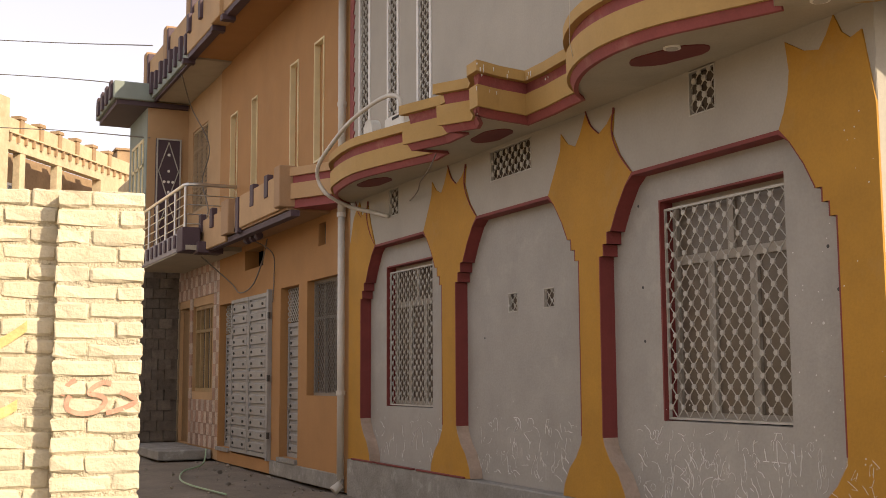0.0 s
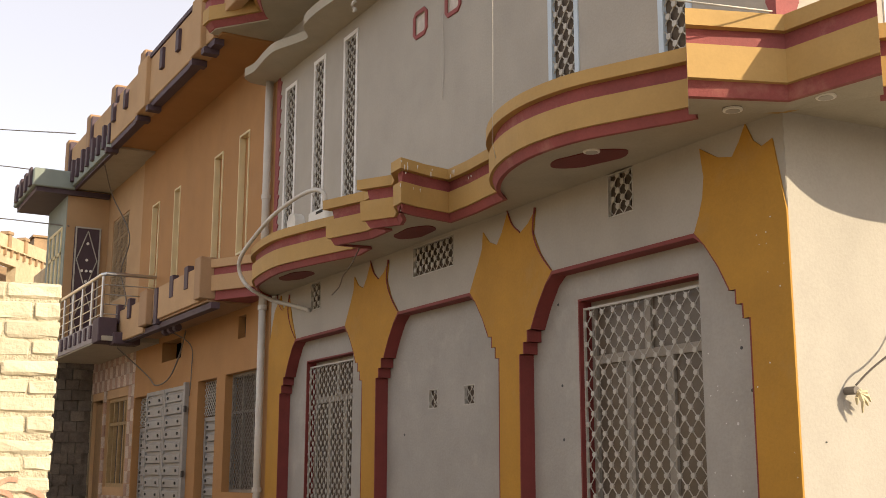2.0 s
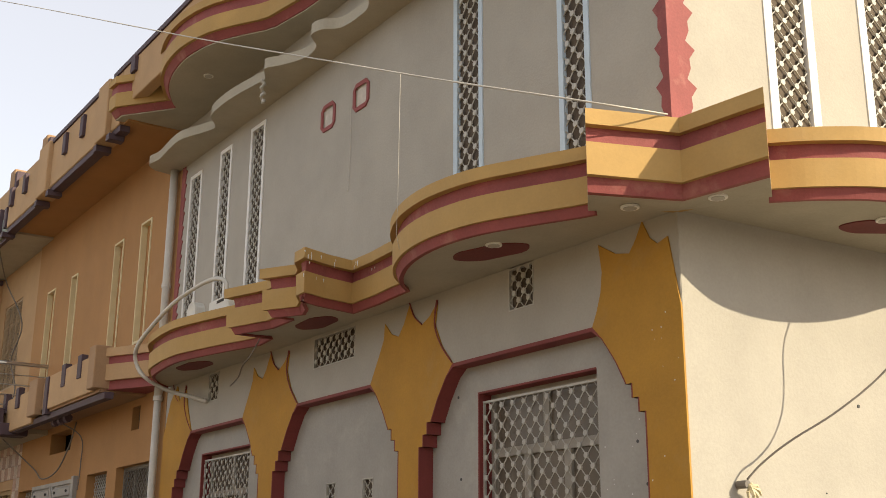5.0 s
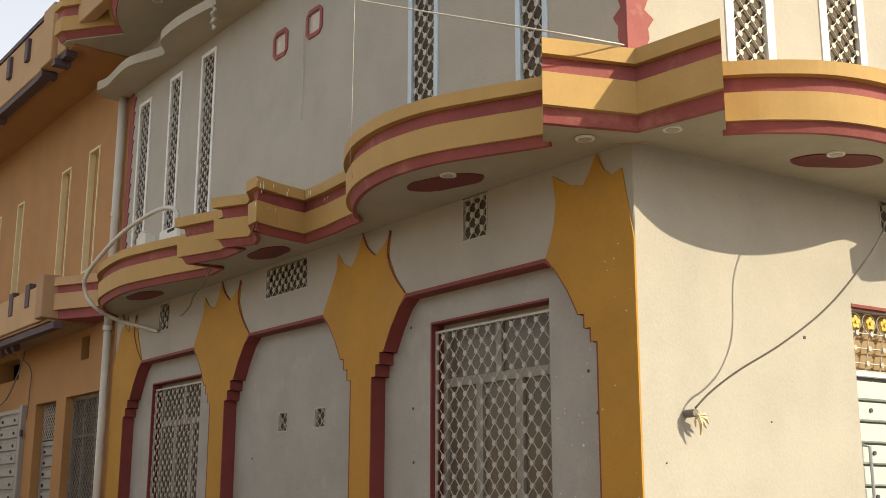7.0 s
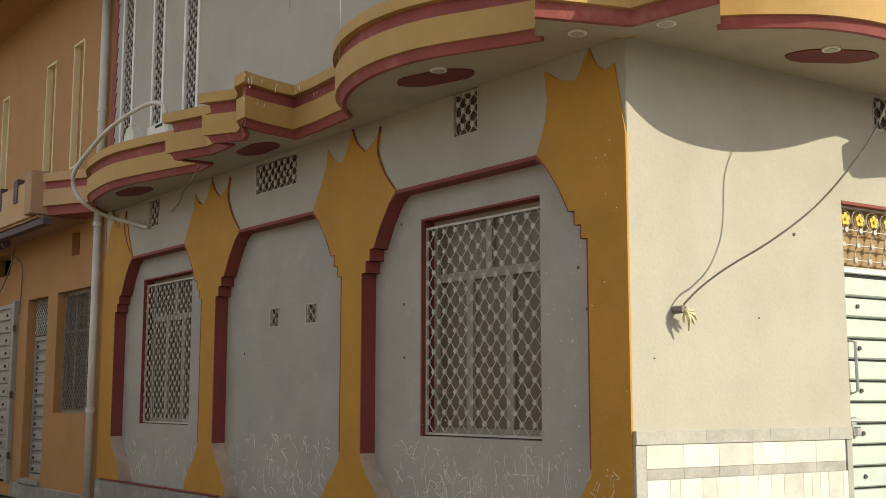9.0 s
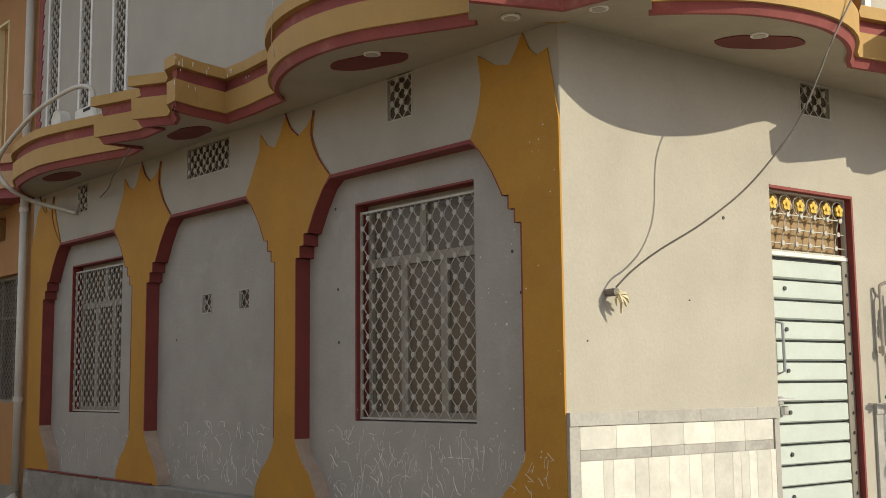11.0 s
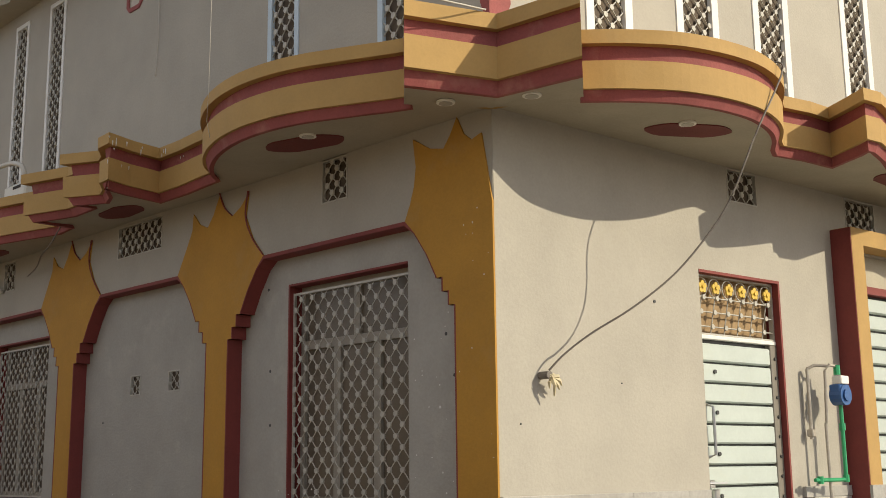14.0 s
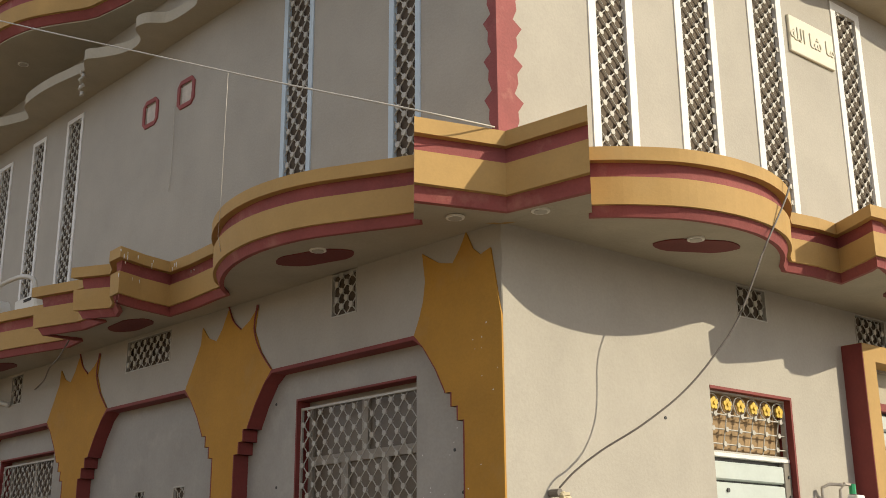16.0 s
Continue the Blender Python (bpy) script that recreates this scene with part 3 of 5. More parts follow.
# ---- windows, vents and slits of the corner house ----
def big_window(mp, a0, a1, z0, z1, o, pitch, tall, glass):
    """A maroon-lined window with wooden lights behind a diamond grille."""
    bm = B()
    e, k = 0.003, 0.014
    prism(bm, mp, [(a0 + e, z1 - k), (a1 - k, z1 - k), (a1 - k, z0), (a1 + e, z0), (a1 + e, z1 + e), (a0 + e, z1 + e)], o - 0.26, o + 0.004)
    win = part("window", bm, MAROON, house, "steel-grilled window with maroon reveals")
    f0, f1 = o - 0.17, o - 0.12
    bm = B()
    frame_ring(bm, mp, a0 + 0.01, a1 - 0.01, z0 + 0.01, z1 - 0.01, 0.06, f0, f1)
    zt = z0 + (z1 - z0) * 0.70
    w = a1 - a0
    box(bm, mp, a0 + 0.07, a1 - 0.07, f0, f1, zt, zt + 0.07)
    box(bm, mp, a0 + w * 0.5 - 0.035, a0 + w * 0.5 + 0.035, f0, f1, zt + 0.07, z1 - 0.07)
    for k in (1 / 3, 2 / 3):
        box(bm, mp, a0 + w * k - 0.04, a0 + w * k + 0.04, f0, f1, z0 + 0.07, zt)
    part("casement_frame", bm, CASEMENT, win, "pale wooden casement frame")
    for lo, hi, zl, zh in ((0.05, 0.475, zt + 0.07, z1 - 0.07), (0.525, 0.95, zt + 0.07, z1 - 0.07), (0.05, 0.305, z0 + 0.07, zt), (0.362, 0.638, z0 + 0.07, zt), (0.695, 0.95, z0 + 0.07, zt)):
        made("pane", glass, win, box, mp, a0 + w * lo, a0 + w * hi, f0 + 0.012, f0 + 0.024, zl, zh, label="dusty brown glass pane")
    bm = B()
    g = o - 0.045
    frame_ring(bm, mp, a0 + 0.012, a1 - 0.012, z0 + 0.012, z1 - 0.07, 0.018, g - 0.01, g + 0.01)
    lattice(bm, mp, a0 + 0.03, a1 - 0.03, z0 + 0.03, z1 - 0.088, g + 0.012, pitch, tall, 0.0032 * pitch / 0.105, 0.158 * pitch)
    part("grille", bm, GRILLE, win, "pale steel diamond grille with round rosettes")


big_window(F, *WIN[0], -REC, 0.1425, 0.16, PANE)
big_window(F, *WIN[1], -REC, 0.122, 0.125, BROWN)


def vent(mp, a0, a1, z0, z1, o, pitch, parent, back=DARK, rim=GRILLE, knob=0.025, name="vent"):
    bm = B()
    frame_ring(bm, mp, a0 - 0.002, a1 + 0.002, z0 - 0.002, z1 + 0.002, 0.010, o - 0.035, o + 0.005)
    v = part(name, bm, rim, parent)
    bm = B()
    lattice(bm, mp, a0 + 0.01, a1 - 0.01, z0 + 0.01, z1 - 0.01, o - 0.008, pitch, pitch * 1.04, 0.0045, knob)
    part("grille", bm, GRILLE, v)
    made("screen", back, v, box, mp, a0 + 0.01, a1 - 0.01, o - 0.036, o - 0.028, z0 + 0.01, z1 - 0.01)


for v in VENT:
    vent(F, *v[:3], min(v[3], 3.80), 0.0, 0.12, house, BROWN)
for v in SMALL:
    vent(F, *v, -REC, 0.10, house, BROWN, knob=0.012)
vent(S, 2.585, 2.985, 3.53, 3.80, 0.0, 0.125, house, BROWN, GRILLE)
vent(S, *VENT_S[1], 0.0, 0.125, house, BROWN, GRILLE)
for a0, a1, z0, z1, rim in SLITS_F:
    near = a0 < 4
    bm = B()
    frame_ring(bm, F, a0 - 0.002, a1 + 0.002, z0, z1, 0.055 if near else 0.05, -0.05, 0.012)
    sl = part("slit_window", bm, rim, house, "tall narrow window with a pale frame")
    bm = B()
    k = 0.05
    lattice(bm, F, a0 + k, a1 - k, z0 + 0.05, z1 - 0.05, -0.006, 0.14 if near else 0.12, 0.155 if near else 0.125, 0.0055, 0.026 if near else 0.020)
    part("grille", bm, GRILLE, sl)
    made("screen", BROWN, sl, box, F, a0 + k, a1 - k, -0.034, -0.027, z0 + 0.05, z1 - 0.05)
for a0, a1, z0, z1 in SLITS_S:
    bm = B()
    frame_ring(bm, S, a0 - 0.002, a1 + 0.002, z0, z1, 0.085, -0.06, 0.012)
    sl = part("slit_window", bm, WHITE, house, "tall narrow window with a white frame")
    bm = B()
    lattice(bm, S, a0 + 0.08, a1 - 0.08, z0 + 0.08, z1 - 0.08, -0.012, 0.145, 0.15, 0.006, 0.024)
    part("grille", bm, GRILLE, sl)
    made("screen", BROWN, sl, box, S, a0 + 0.08, a1 - 0.08, -0.040, -0.032, z0 + 0.08, z1 - 0.08)


def octagon_vent(a0, a1, z0, z1):
    """A small opening in a cut-cornered pink surround."""
    def ring(k, c):
        l, r, b, t = a0 + k, a1 - k, z0 + k, z1 - k
        return [(l + c, b), (r - c, b), (r, b + c), (r, t - c), (r - c, t), (l + c, t), (l, t - c), (l, b + c)]
    bm = B()
    R = [[F(a, o, z) for a, z in ring(k, c)] for k, c, o in ((0, 0.06, 0.0), (0, 0.06, 0.014), (0.045, 0.02, 0.014), (0.045, 0.02, -0.015))]
    solid(bm, R, caps=False)
    v = part("wall_opening", bm, RED, house, "small opening with a pink cut-cornered surround")
    made("lining", M("pale_plaster", (0.55, 0.50, 0.44), 0.9, 0.15, 8, 0.3), v, box, F, a0 + 0.04, a1 - 0.04, -0.06, -0.012, z0 + 0.04, z1 - 0.04)


for q in OCT:
    octagon_vent(*q)


def sawtooth(mp, a_edge, sgn, z0, z1, w=0.11, tooth=0.09, step=0.235):
    """A pink corner strip with a toothed edge."""
    pts = [(a_edge, z0)]
    z = z0
    out = [(a_edge + sgn * w, z0)]
    while z < z1 - step:
        out += [(a_edge + sgn * (w + tooth * 0.45), z + step * 0.30), (a_edge + sgn * (w + tooth * 0.35), z + step * 0.55), (a_edge + sgn * (w + tooth), z + step * 0.82), (a_edge + sgn * w, z + step)]
        z += step
    out.append((a_edge + sgn * w, z1))
    return pts + out + [(a_edge, z1)]


made("corner_strip", RED, house, prism, F, sawtooth(F, 0.0, 1, 4.194, ROOF, 0.045, 0.075, 0.30), -0.01, 0.012, label="pink toothed corner strip")
made("corner_strip", RED, house, prism, S, sawtooth(S, -0.012, 1, 4.21, ROOF, 0.165, 0.085, 0.293), -0.01, 0.014, label="pink toothed corner strip")
made("corner_strip", RED, house, prism, F, sawtooth(F, 9.11, -1, 4.2, 6.85, 0.10, 0.07, 0.2), -0.01, 0.012, label="pink toothed corner strip")

# wavy sunshade under the roof and the banded roof ledge
wave = [(9.40, 0.30), (9.23, 0.45), (8.93, 0.42), (8.4, 0.46), (8.07, 0.45), (7.73, 0.33), (7.50, 0.26), (7.37, 0.30), (7.13, 0.45), (6.75, 0.48), (6.38, 0.46), (5.95, 0.40), (5.80, 0.38), (5.64, 0.46), (5.52, 0.50), (5.36, 0.40), (5.12, 0.29), (4.91, 0.26), (4.71, 0.31), (4.54, 0.46), (4.36, 0.44), (4.19, 0.29), (3.79, 0.27), (3.61, 0.32), (3.3, 0.48), (2.4, 0.5), (1.6, 0.5), (0.0, 0.42)]
wl = [(v.x, v.y) for v in curve_pts([(a, o, 0) for a, o in wave], 6)]
made("sunshade", SOFFIT, house, slab, F, wl + [(0.0, 0.0), (9.45, 0.0)], 6.84, 6.96, label="wavy-edged concrete sunshade")
wave_s = [(3.6, 0.05), (3.9, 0.30), (4.3, 0.42), (4.75, 0.28), (5.1, 0.34), (5.5, 0.5), (6.5, 0.5), (7.2, 0.3), (8.0, 0.5), (12.0, 0.5)]
ws = [(v.x, v.y) for v in curve_pts([(a, o, 0) for a, o in wave_s], 6)]
made("sunshade", SOFFIT, house, slab, S, ws + [(12.0, 0.0), (3.6, 0.0)], 7.12, 7.24, label="wavy-edged concrete sunshade")
r_line = [(0.0, 0.6)] + bow(0.3, 0.6, 3.2, 0.5, 0.4) + [(4.6, 0.36), (5.1, 0.40), (5.6, 0.48)] + arc((5.72, 0.53), (6.1, 0.76), (6.44, 0.91), (6.92, 1.0), (7.43, 0.98), (7.88, 0.88), (8.2, 0.74), (8.45, 0.60)) + [(8.50, 0.56), (9.12, 1.04), (9.36, 1.05)]
RLINE = [flat(S(a, o, 0)) for a, o in ((12.0, 0.7), (6.0, 0.7), (3.0, 0.9), (0.3, 0.6))] + [(-0.55, -0.55)] + [flat(F(a, o, 0)) for a, o in r_line]
RBACK = [(0.05, 9.32), (0.05, 0.05), (12.0, -0.8)]
rl = part("roof_ledge", B(), SOFFIT, house, "banded roof ledge with curved bays")
band("coping", 0.0, 0.0, 7.86, 7.96, BAND, rl, RLINE, RBACK)
band("red_band", 0.05, 0.05, 7.72, 7.86, RED, rl, RLINE, RBACK)
band("ochre_band", 0.02, 0.02, 7.52, 7.72, BAND, rl, RLINE, RBACK)
band("red_edge", 0.12, 0.06, 7.44, 7.52, RED, rl, RLINE, RBACK)
band("soffit", 0.135, 0.135, 7.425, 7.44, SOFFIT, rl, RLINE, RBACK)
band("parapet", 0.30, 0.30, 7.96, 8.4, TAN, rl, [flat(F(a, o, 0)) for a, o in r_line[:-3]], [(0.05, 8.4), (0.05, 0.05)])
made("end_parapet", TAN, rl, box, F, 6.6, 9.39, 0.70, 0.86, 7.60, 8.20, 0.01)
made("end_coping", PURPLE, rl, box, F, 6.6, 9.39, 0.68, 0.88, 8.20, 8.27)
made("end_tablet", PURPLE, rl, box, F, 8.80, 8.96, 0.85, 0.91, 7.97, 8.195, 0.006)

# horn-like incised curves beside the sunbursts
for c, hl, hw in BAYS:
    for sgn, top in ((1, 3.75),):
        a = c + sgn * hl
        bm = B()
        tube(bm, [F(p.x, 0.013, p.y) for p in curve_pts([(a + 0.235, top, 0), (a + 0.27, 3.54, 0), (a + 0.17, 3.34, 0), (a + 0.01, LINTEL + 0.01, 0)], 6)], [0.011 - 0.0003 * i for i in range(19)], 5)
        part("horn_line", bm, MAROON, house)
        bm = B()
        tube(bm, [F(p.x, 0.010, p.y) for p in curve_pts([(a + 0.68, 3.81, 0), (a + 0.60, 3.67, 0), (a + 0.475, 3.575, 0)], 6)], 0.007, 5)
        part("horn_line", bm, MAROON, house)

# scratched chalk marks low on the shaded wall
rng = random.Random(5)
bm = B()
for i in range(230):
    bay = rng.choice(BAYS[:2] + BAYS[:1] + BAYS)
    a = bay[0] + rng.uniform(-1.0, 1.0)
    z = 0.52 + 0.55 * rng.random() ** 1.3
    p = [(a, z)]
    ang = rng.choice((1.3, 1.6, 1.9, 0.3, 2.5)) + rng.uniform(-0.3, 0.3)
    for k in range(rng.randint(1, 4)):
        ang += rng.uniform(-0.7, 0.7)
        p.append((p[-1][0] + 0.035 * math.cos(ang), min(1.1, max(0.47, p[-1][1] + 0.045 * math.sin(ang)))))
    w = rng.uniform(0.0012, 0.0042)
    tube(bm, [F(x, -REC + 0.0012, y) for x, y in p], w, 4)
for i in range(46):
    bay = rng.choice(BAYS[:2] + BAYS[:1])
    a, z = bay[0] + rng.uniform(-1.05, 1.05), 0.55 + 0.5 * rng.random()
    rx, rz, turn = rng.uniform(0.01, 0.035), rng.uniform(0.015, 0.05), rng.uniform(2.5, 9.0)
    n, lean = 9, rng.uniform(-0.05, 0.05)
    tube(bm, [F(a + rx * math.cos(turn * k / n) + lean * k / n, -REC + 0.0012, z + rz * math.sin(turn * k / n)) for k in range(n + 1)], rng.uniform(0.001, 0.0025), 4)
for i in range(26):
    a, z = rng.uniform(0.08, 0.50), rng.uniform(0.5, 0.95)
    tube(bm, [F(a, 0.0125, z), F(a + rng.uniform(-0.05, 0.05), 0.0125, z + rng.uniform(-0.03, 0.05)), F(a + rng.uniform(-0.05, 0.05), 0.0125, z + 0.05)], 0.0018, 4)
for k in range(3):
    tube(bm, [F(1.30 - 0.085 * k, -REC + 0.0012, 0.90), F(1.24 - 0.085 * k, -REC + 0.0012, 0.90)], 0.004, 4)
tagged(part("chalk_scribble", bm, CHALK, house, "faint scratched chalk strokes"), kind="stuff")

# specks of old plaster and nail holes on the shaded wall, droppings on the ledge
rng = random.Random(21)
bm = B()
xa = F(0, 1, 0)
for i in range(70):
    near = rng.random() < 0.5
    a = rng.uniform(0.40, 0.95) if near else rng.uniform(0.4, 8.6)
    z = rng.uniform(0.7, 2.5) if near else rng.uniform(0.5, 1.3)
    s = rng.uniform(0.003, 0.007) * (1.6 if rng.random() < 0.1 else 1)
    disc(bm, F(a, -REC, z), xa, s, 0.003, 6)
for i in range(16):
    disc(bm, F(rng.uniform(0.02, 0.33), 0.012, rng.uniform(0.5, 3.3)), xa, rng.uniform(0.002, 0.006), 0.003, 6)
tagged(part("plaster_fleck", bm, CHALK, house, "pale specks of plaster and paint"), kind="stuff")
bm = B()
for a, z in ((2.68, 2.22), (2.67, 1.78), (2.72, 2.9), (0.60, 2.34), (0.52, 2.05), (3.2, 1.4), (5.5, 1.9)):
    disc(bm, F(a, -REC, z), xa, 0.013, 0.004, 8)
for a, z in ((1.60, 2.62), (0.2, 1.7), (1.2, 2.0)):
    disc(bm, S(a, 0.0, z), S(0, 1, 0), 0.013 if a > 1.5 else 0.006, 0.012, 8)
tagged(part("nail_hole", bm, IRON, house), kind="stuff")
bm = B()
near_line = [(p, q) for p, q in zip(LINE, LINE[1:]) if p[0] < -0.3 and 2.85 < p[1] < 3.7]
for i in range(16):
    p, q = rng.choice(near_line)
    d, zt = rng.choice(((0.0, 4.19), (0.0, 4.16), (0.062, 4.10), (0.022, 3.99), (0.022, 3.95)))
    v = (Vector(q) - Vector(p)).normalized()
    c = Vector(p).lerp(Vector(q), rng.random()) + Vector((v.y, -v.x)) * d
    drop, r = rng.uniform(0.01, 0.05), rng.uniform(0.003, 0.008)
    tube(bm, [(c.x, c.y, zt), (c.x, c.y, zt - drop * 0.4), (c.x, c.y, zt - drop)], [r, r, r * 0.4], 6)
tagged(part("bird_splash", bm, CHALK, ledge, "white splashes"), kind="stuff")

# ---- plaque high on the sunlit wall ----
plaque = thing("name_plaque", "cream stone plaque with raised calligraphy beside the upper windows", "plaque")
bm = B()
box(bm, S, 3.73, 4.47, 0.0, 0.03, 6.25, 6.63, 0.006)
part("slab", bm, M("cream_stone", (0.66, 0.62, 0.50), 0.6, 0.05, 4, 0.05), plaque)
tc = bpy.data.curves.new("lettering", "FONT")
tc.body = "\uFEEA\uFEE0\uFEDF\u0627 \uFE8E\uFEB7 \uFE8E\uFEE3"
tc.size, tc.extrude, tc.align_x, tc.align_y = 0.20, 0.006, "CENTER", "CENTER"
tmp = new("lettering_curve", tc)
bpy.context.view_layer.update()
me = bpy.data.meshes.new_from_object(tmp.evaluated_get(bpy.context.evaluated_depsgraph_get()))
bpy.data.objects.remove(tmp)
me.materials.append(M("pale_lettering", (0.57, 0.54, 0.43), 0.6, 0.05, 4, 0.0))
lt = new("lettering", me)
lt.matrix_world = Matrix.Translation(S(4.10, 0.034, 6.44)) @ pose(0, 0, 0, 90, 0, -4)
lt.parent = plaque

# ---- sunlit ground floor: door, shutter, marble cladding ----
bm = B()
d0_, d1_, dz_ = DOOR[0], DOOR[1], DOOR[3]
prism(bm, S, [(d0_, dz_ - 0.02), (d1_ - 0.02, dz_ - 0.02), (d1_ - 0.02, 0.0), (d1_ + 0.003, 0.0), (d1_ + 0.003, dz_ + 0.003), (d0_, dz_ + 0.003)], -0.27, 0.005)
dr = tagged(part("door_1", bm, MAROON, None), "pale green ribbed steel door with a gilded grille above", "door", kind="structure")
D0, D1, DO = DOOR[0] + 0.02, DOOR[1] - 0.02, -0.075
bm = B()
z = 0.16
n = 0
while z < 2.36:
    h = 0.158
    r = [(DO - 0.01, z), (DO + 0.010, z + 0.002), (DO + 0.024, z + 0.012), (DO + 0.024, z + h - 0.026), (DO + 0.012, z + h - 0.017), (DO - 0.012, z + h - 0.015), (DO - 0.02, z + h - 0.015), (DO - 0.02, z)]
    solid(bm, [[S(a, o, zz) for o, zz in r] for a in (D0, D1 - 0.10)])
    z += h
leaf = part("door_leaf", bm, DOORP, dr, "pale green ribbed sheet steel")
made("backing", IRON, dr, box, S, D0, D1, DO - 0.04, DO - 0.021, 0.12, 2.40)
made("jamb_strip", FRAME, dr, box, S, D1 - 0.095, D1, DO - 0.02, DO + 0.03, 0.12, 2.385, 0.004, label="dull steel jamb strip with rivets")
made("head_rail", WHITE, dr, box, S, D0, D1, DO - 0.02, DO + 0.03, 2.388, 2.42, 0.004)
ax = S(0, 1, 0) - S(0, 0, 0)
for i in range(14):
    if i % 2 == 0:
        bm = B()
        disc(bm, S(D0 + 0.18, DO + 0.028, 0.24 + i * 0.158), ax, 0.017, 0.016, 8)
        part("bolt_head", bm, IRON, dr)
    bm = B()
    disc(bm, S(D1 - 0.04, DO + 0.034, 0.22 + i * 0.158), ax, 0.014, 0.012, 8)
    part("rivet", bm, IRON, dr)
bm = B()
tube(bm, [S(D0 + 0.05, DO + 0.02, 1.88), S(D0 + 0.07, DO + 0.075, 1.86), S(D0 + 0.075, DO + 0.075, 1.50), S(D0 + 0.05, DO + 0.02, 1.48)], 0.012, 6)
part("pull_handle", bm, STEEL, dr)
bm = B()
tube(bm, [S(D0 + 0.0, DO + 0.05, 1.285), S(D0 + 0.22, DO + 0.05, 1.285)], 0.010, 6)
box(bm, S, D0 + 0.02, D0 + 0.08, DO + 0.022, DO + 0.05, 1.25, 1.31, 0.004)
box(bm, S, D0 + 0.05, D0 + 0.11, DO + 0.03, DO + 0.07, 1.17, 1.24, 0.008)
part("bolt_latch", bm, STEEL, dr, "steel slide bolt with a padlock")
# the grille over the door
bm = B()
frame_ring(bm, S, D0, D1, 2.42, 2.90, 0.016, DO - 0.02, DO + 0.02)
tr = part("transom", bm, GRILLE, dr)
made("screen", M("tan_board", (0.30, 0.20, 0.10), 0.8, 0.1, 5, 0.1), tr, box, S, D0 + 0.01, D1 - 0.01, DO - 0.06, DO - 0.05, 2.42, 2.90)
bm = B()
W6 = (D1 - D0) / 6
for k in range(3):
    zk = 2.49 + k * 0.115
    tube(bm, [S(D0, DO + 0.01, zk), S(D1, DO + 0.01, zk)], 0.006, 5)
    for i in range(7):
        a = D0 + W6 * (i + (0.15 + 0.22 * k))
        if a < D1:
            disc(bm, S(a, DO + 0.018, zk), ax, 0.021, 0.014, 8)
for i in range(7):
    a = D0 + W6 * (i + 0.1)
    if a + 0.1 < D1:
        tube(bm, [S(a, DO, 2.43), S(a + W6 * 0.5, DO, 2.74)], 0.005, 5)
for i in range(6):
    c = D0 + W6 * (i + 0.5)
    tube(bm, [S(c + 0.075 * math.cos(t), DO + 0.01, 2.80 + 0.075 * math.sin(t)) for t in [2 * math.pi * j / 14 for j in range(15)]], 0.005, 5)
part("grille_bars", bm, GRILLE, tr)
for i in range(6):
    c = D0 + W6 * (i + 0.5)
    bm = B()
    for j in range(5):
        t = 2 * math.pi * j / 5 + 0.3
        disc(bm, S(c + 0.03 * math.cos(t), DO + 0.022, 2.80 + 0.03 * math.sin(t)), ax, 0.022, 0.014, 7)
    disc(bm, S(c, DO + 0.03, 2.80), ax, 0.016, 0.02, 7)
    part("rosette", bm, GOLD, tr, "gilded flower")

# shuttered shop front
bm = B()
box(bm, S, 4.08, 4.27, 0.0, 0.2, 0.0, 3.47)
box(bm, S, 4.27, 7.4, 0.0, 0.2, 3.32, 3.47)
box(bm, S, 7.2, 7.4, 0.0, 0.2, 0.0, 3.32)
sf = tagged(part("door_2", bm, BAND, None), "ribbed grey-green roller shutter in an ochre frame", "shutter", kind="structure")
made("side_lining", MAROON, sf, box, S, 4.07, 4.08, 0.0, 0.197, 0.02, 3.465)
made("head_box", SOFFIT, sf, box, S, 4.27, 7.2, -0.27, -0.05, 3.02, 3.30)
made("head_strip", MAROON, sf, box, S, 4.27, 7.2, -0.2, -0.03, 2.95, 3.02)
made("shutter_back", IRON, sf, box, S, 4.27, 7.2, -0.15, -0.121, 0.1, 3.0)
z = 0.10
for i in range(18):
    bm = B()
    h = 0.158
    r = [(-0.11, z), (-0.09, z + 0.002), (-0.075, z + 0.012), (-0.075, z + h - 0.034), (-0.088, z + h - 0.024), (-0.112, z + h - 0.018), (-0.12, z + h - 0.018), (-0.12, z)]
    solid(bm, [[S(a, o, zz) for o, zz in r] for a in (4.27, 7.2)])
    part("slat", bm, DOORP, sf)
    z += h

clad = thing("marble_cladding", "white and grey marble wainscot tiles along the sunlit wall", "cladding", kind="structure")


def tile_piece(a0, a1, z0, z1, mat_, o=0.0, t=0.022):
    bm = B()
    g = 0.0008
    c = 0.0014
    r = [(a0 + g, z0 + g), (a1 - g, z0 + g), (a1 - g, z1 - g), (a0 + g, z1 - g)]
    q = [(a0 + g + c, z0 + g + c), (a1 - g - c, z0 + g + c), (a1 - g - c, z1 - g - c), (a0 + g + c, z1 - g - c)]
    solid(bm, [[S(a, oo, z) for a, z in ln] for ln, oo in ((r, o - 0.005), (r, o + t - c), (q, o + t))])
    part("marble_tile", bm, mat_, clad)


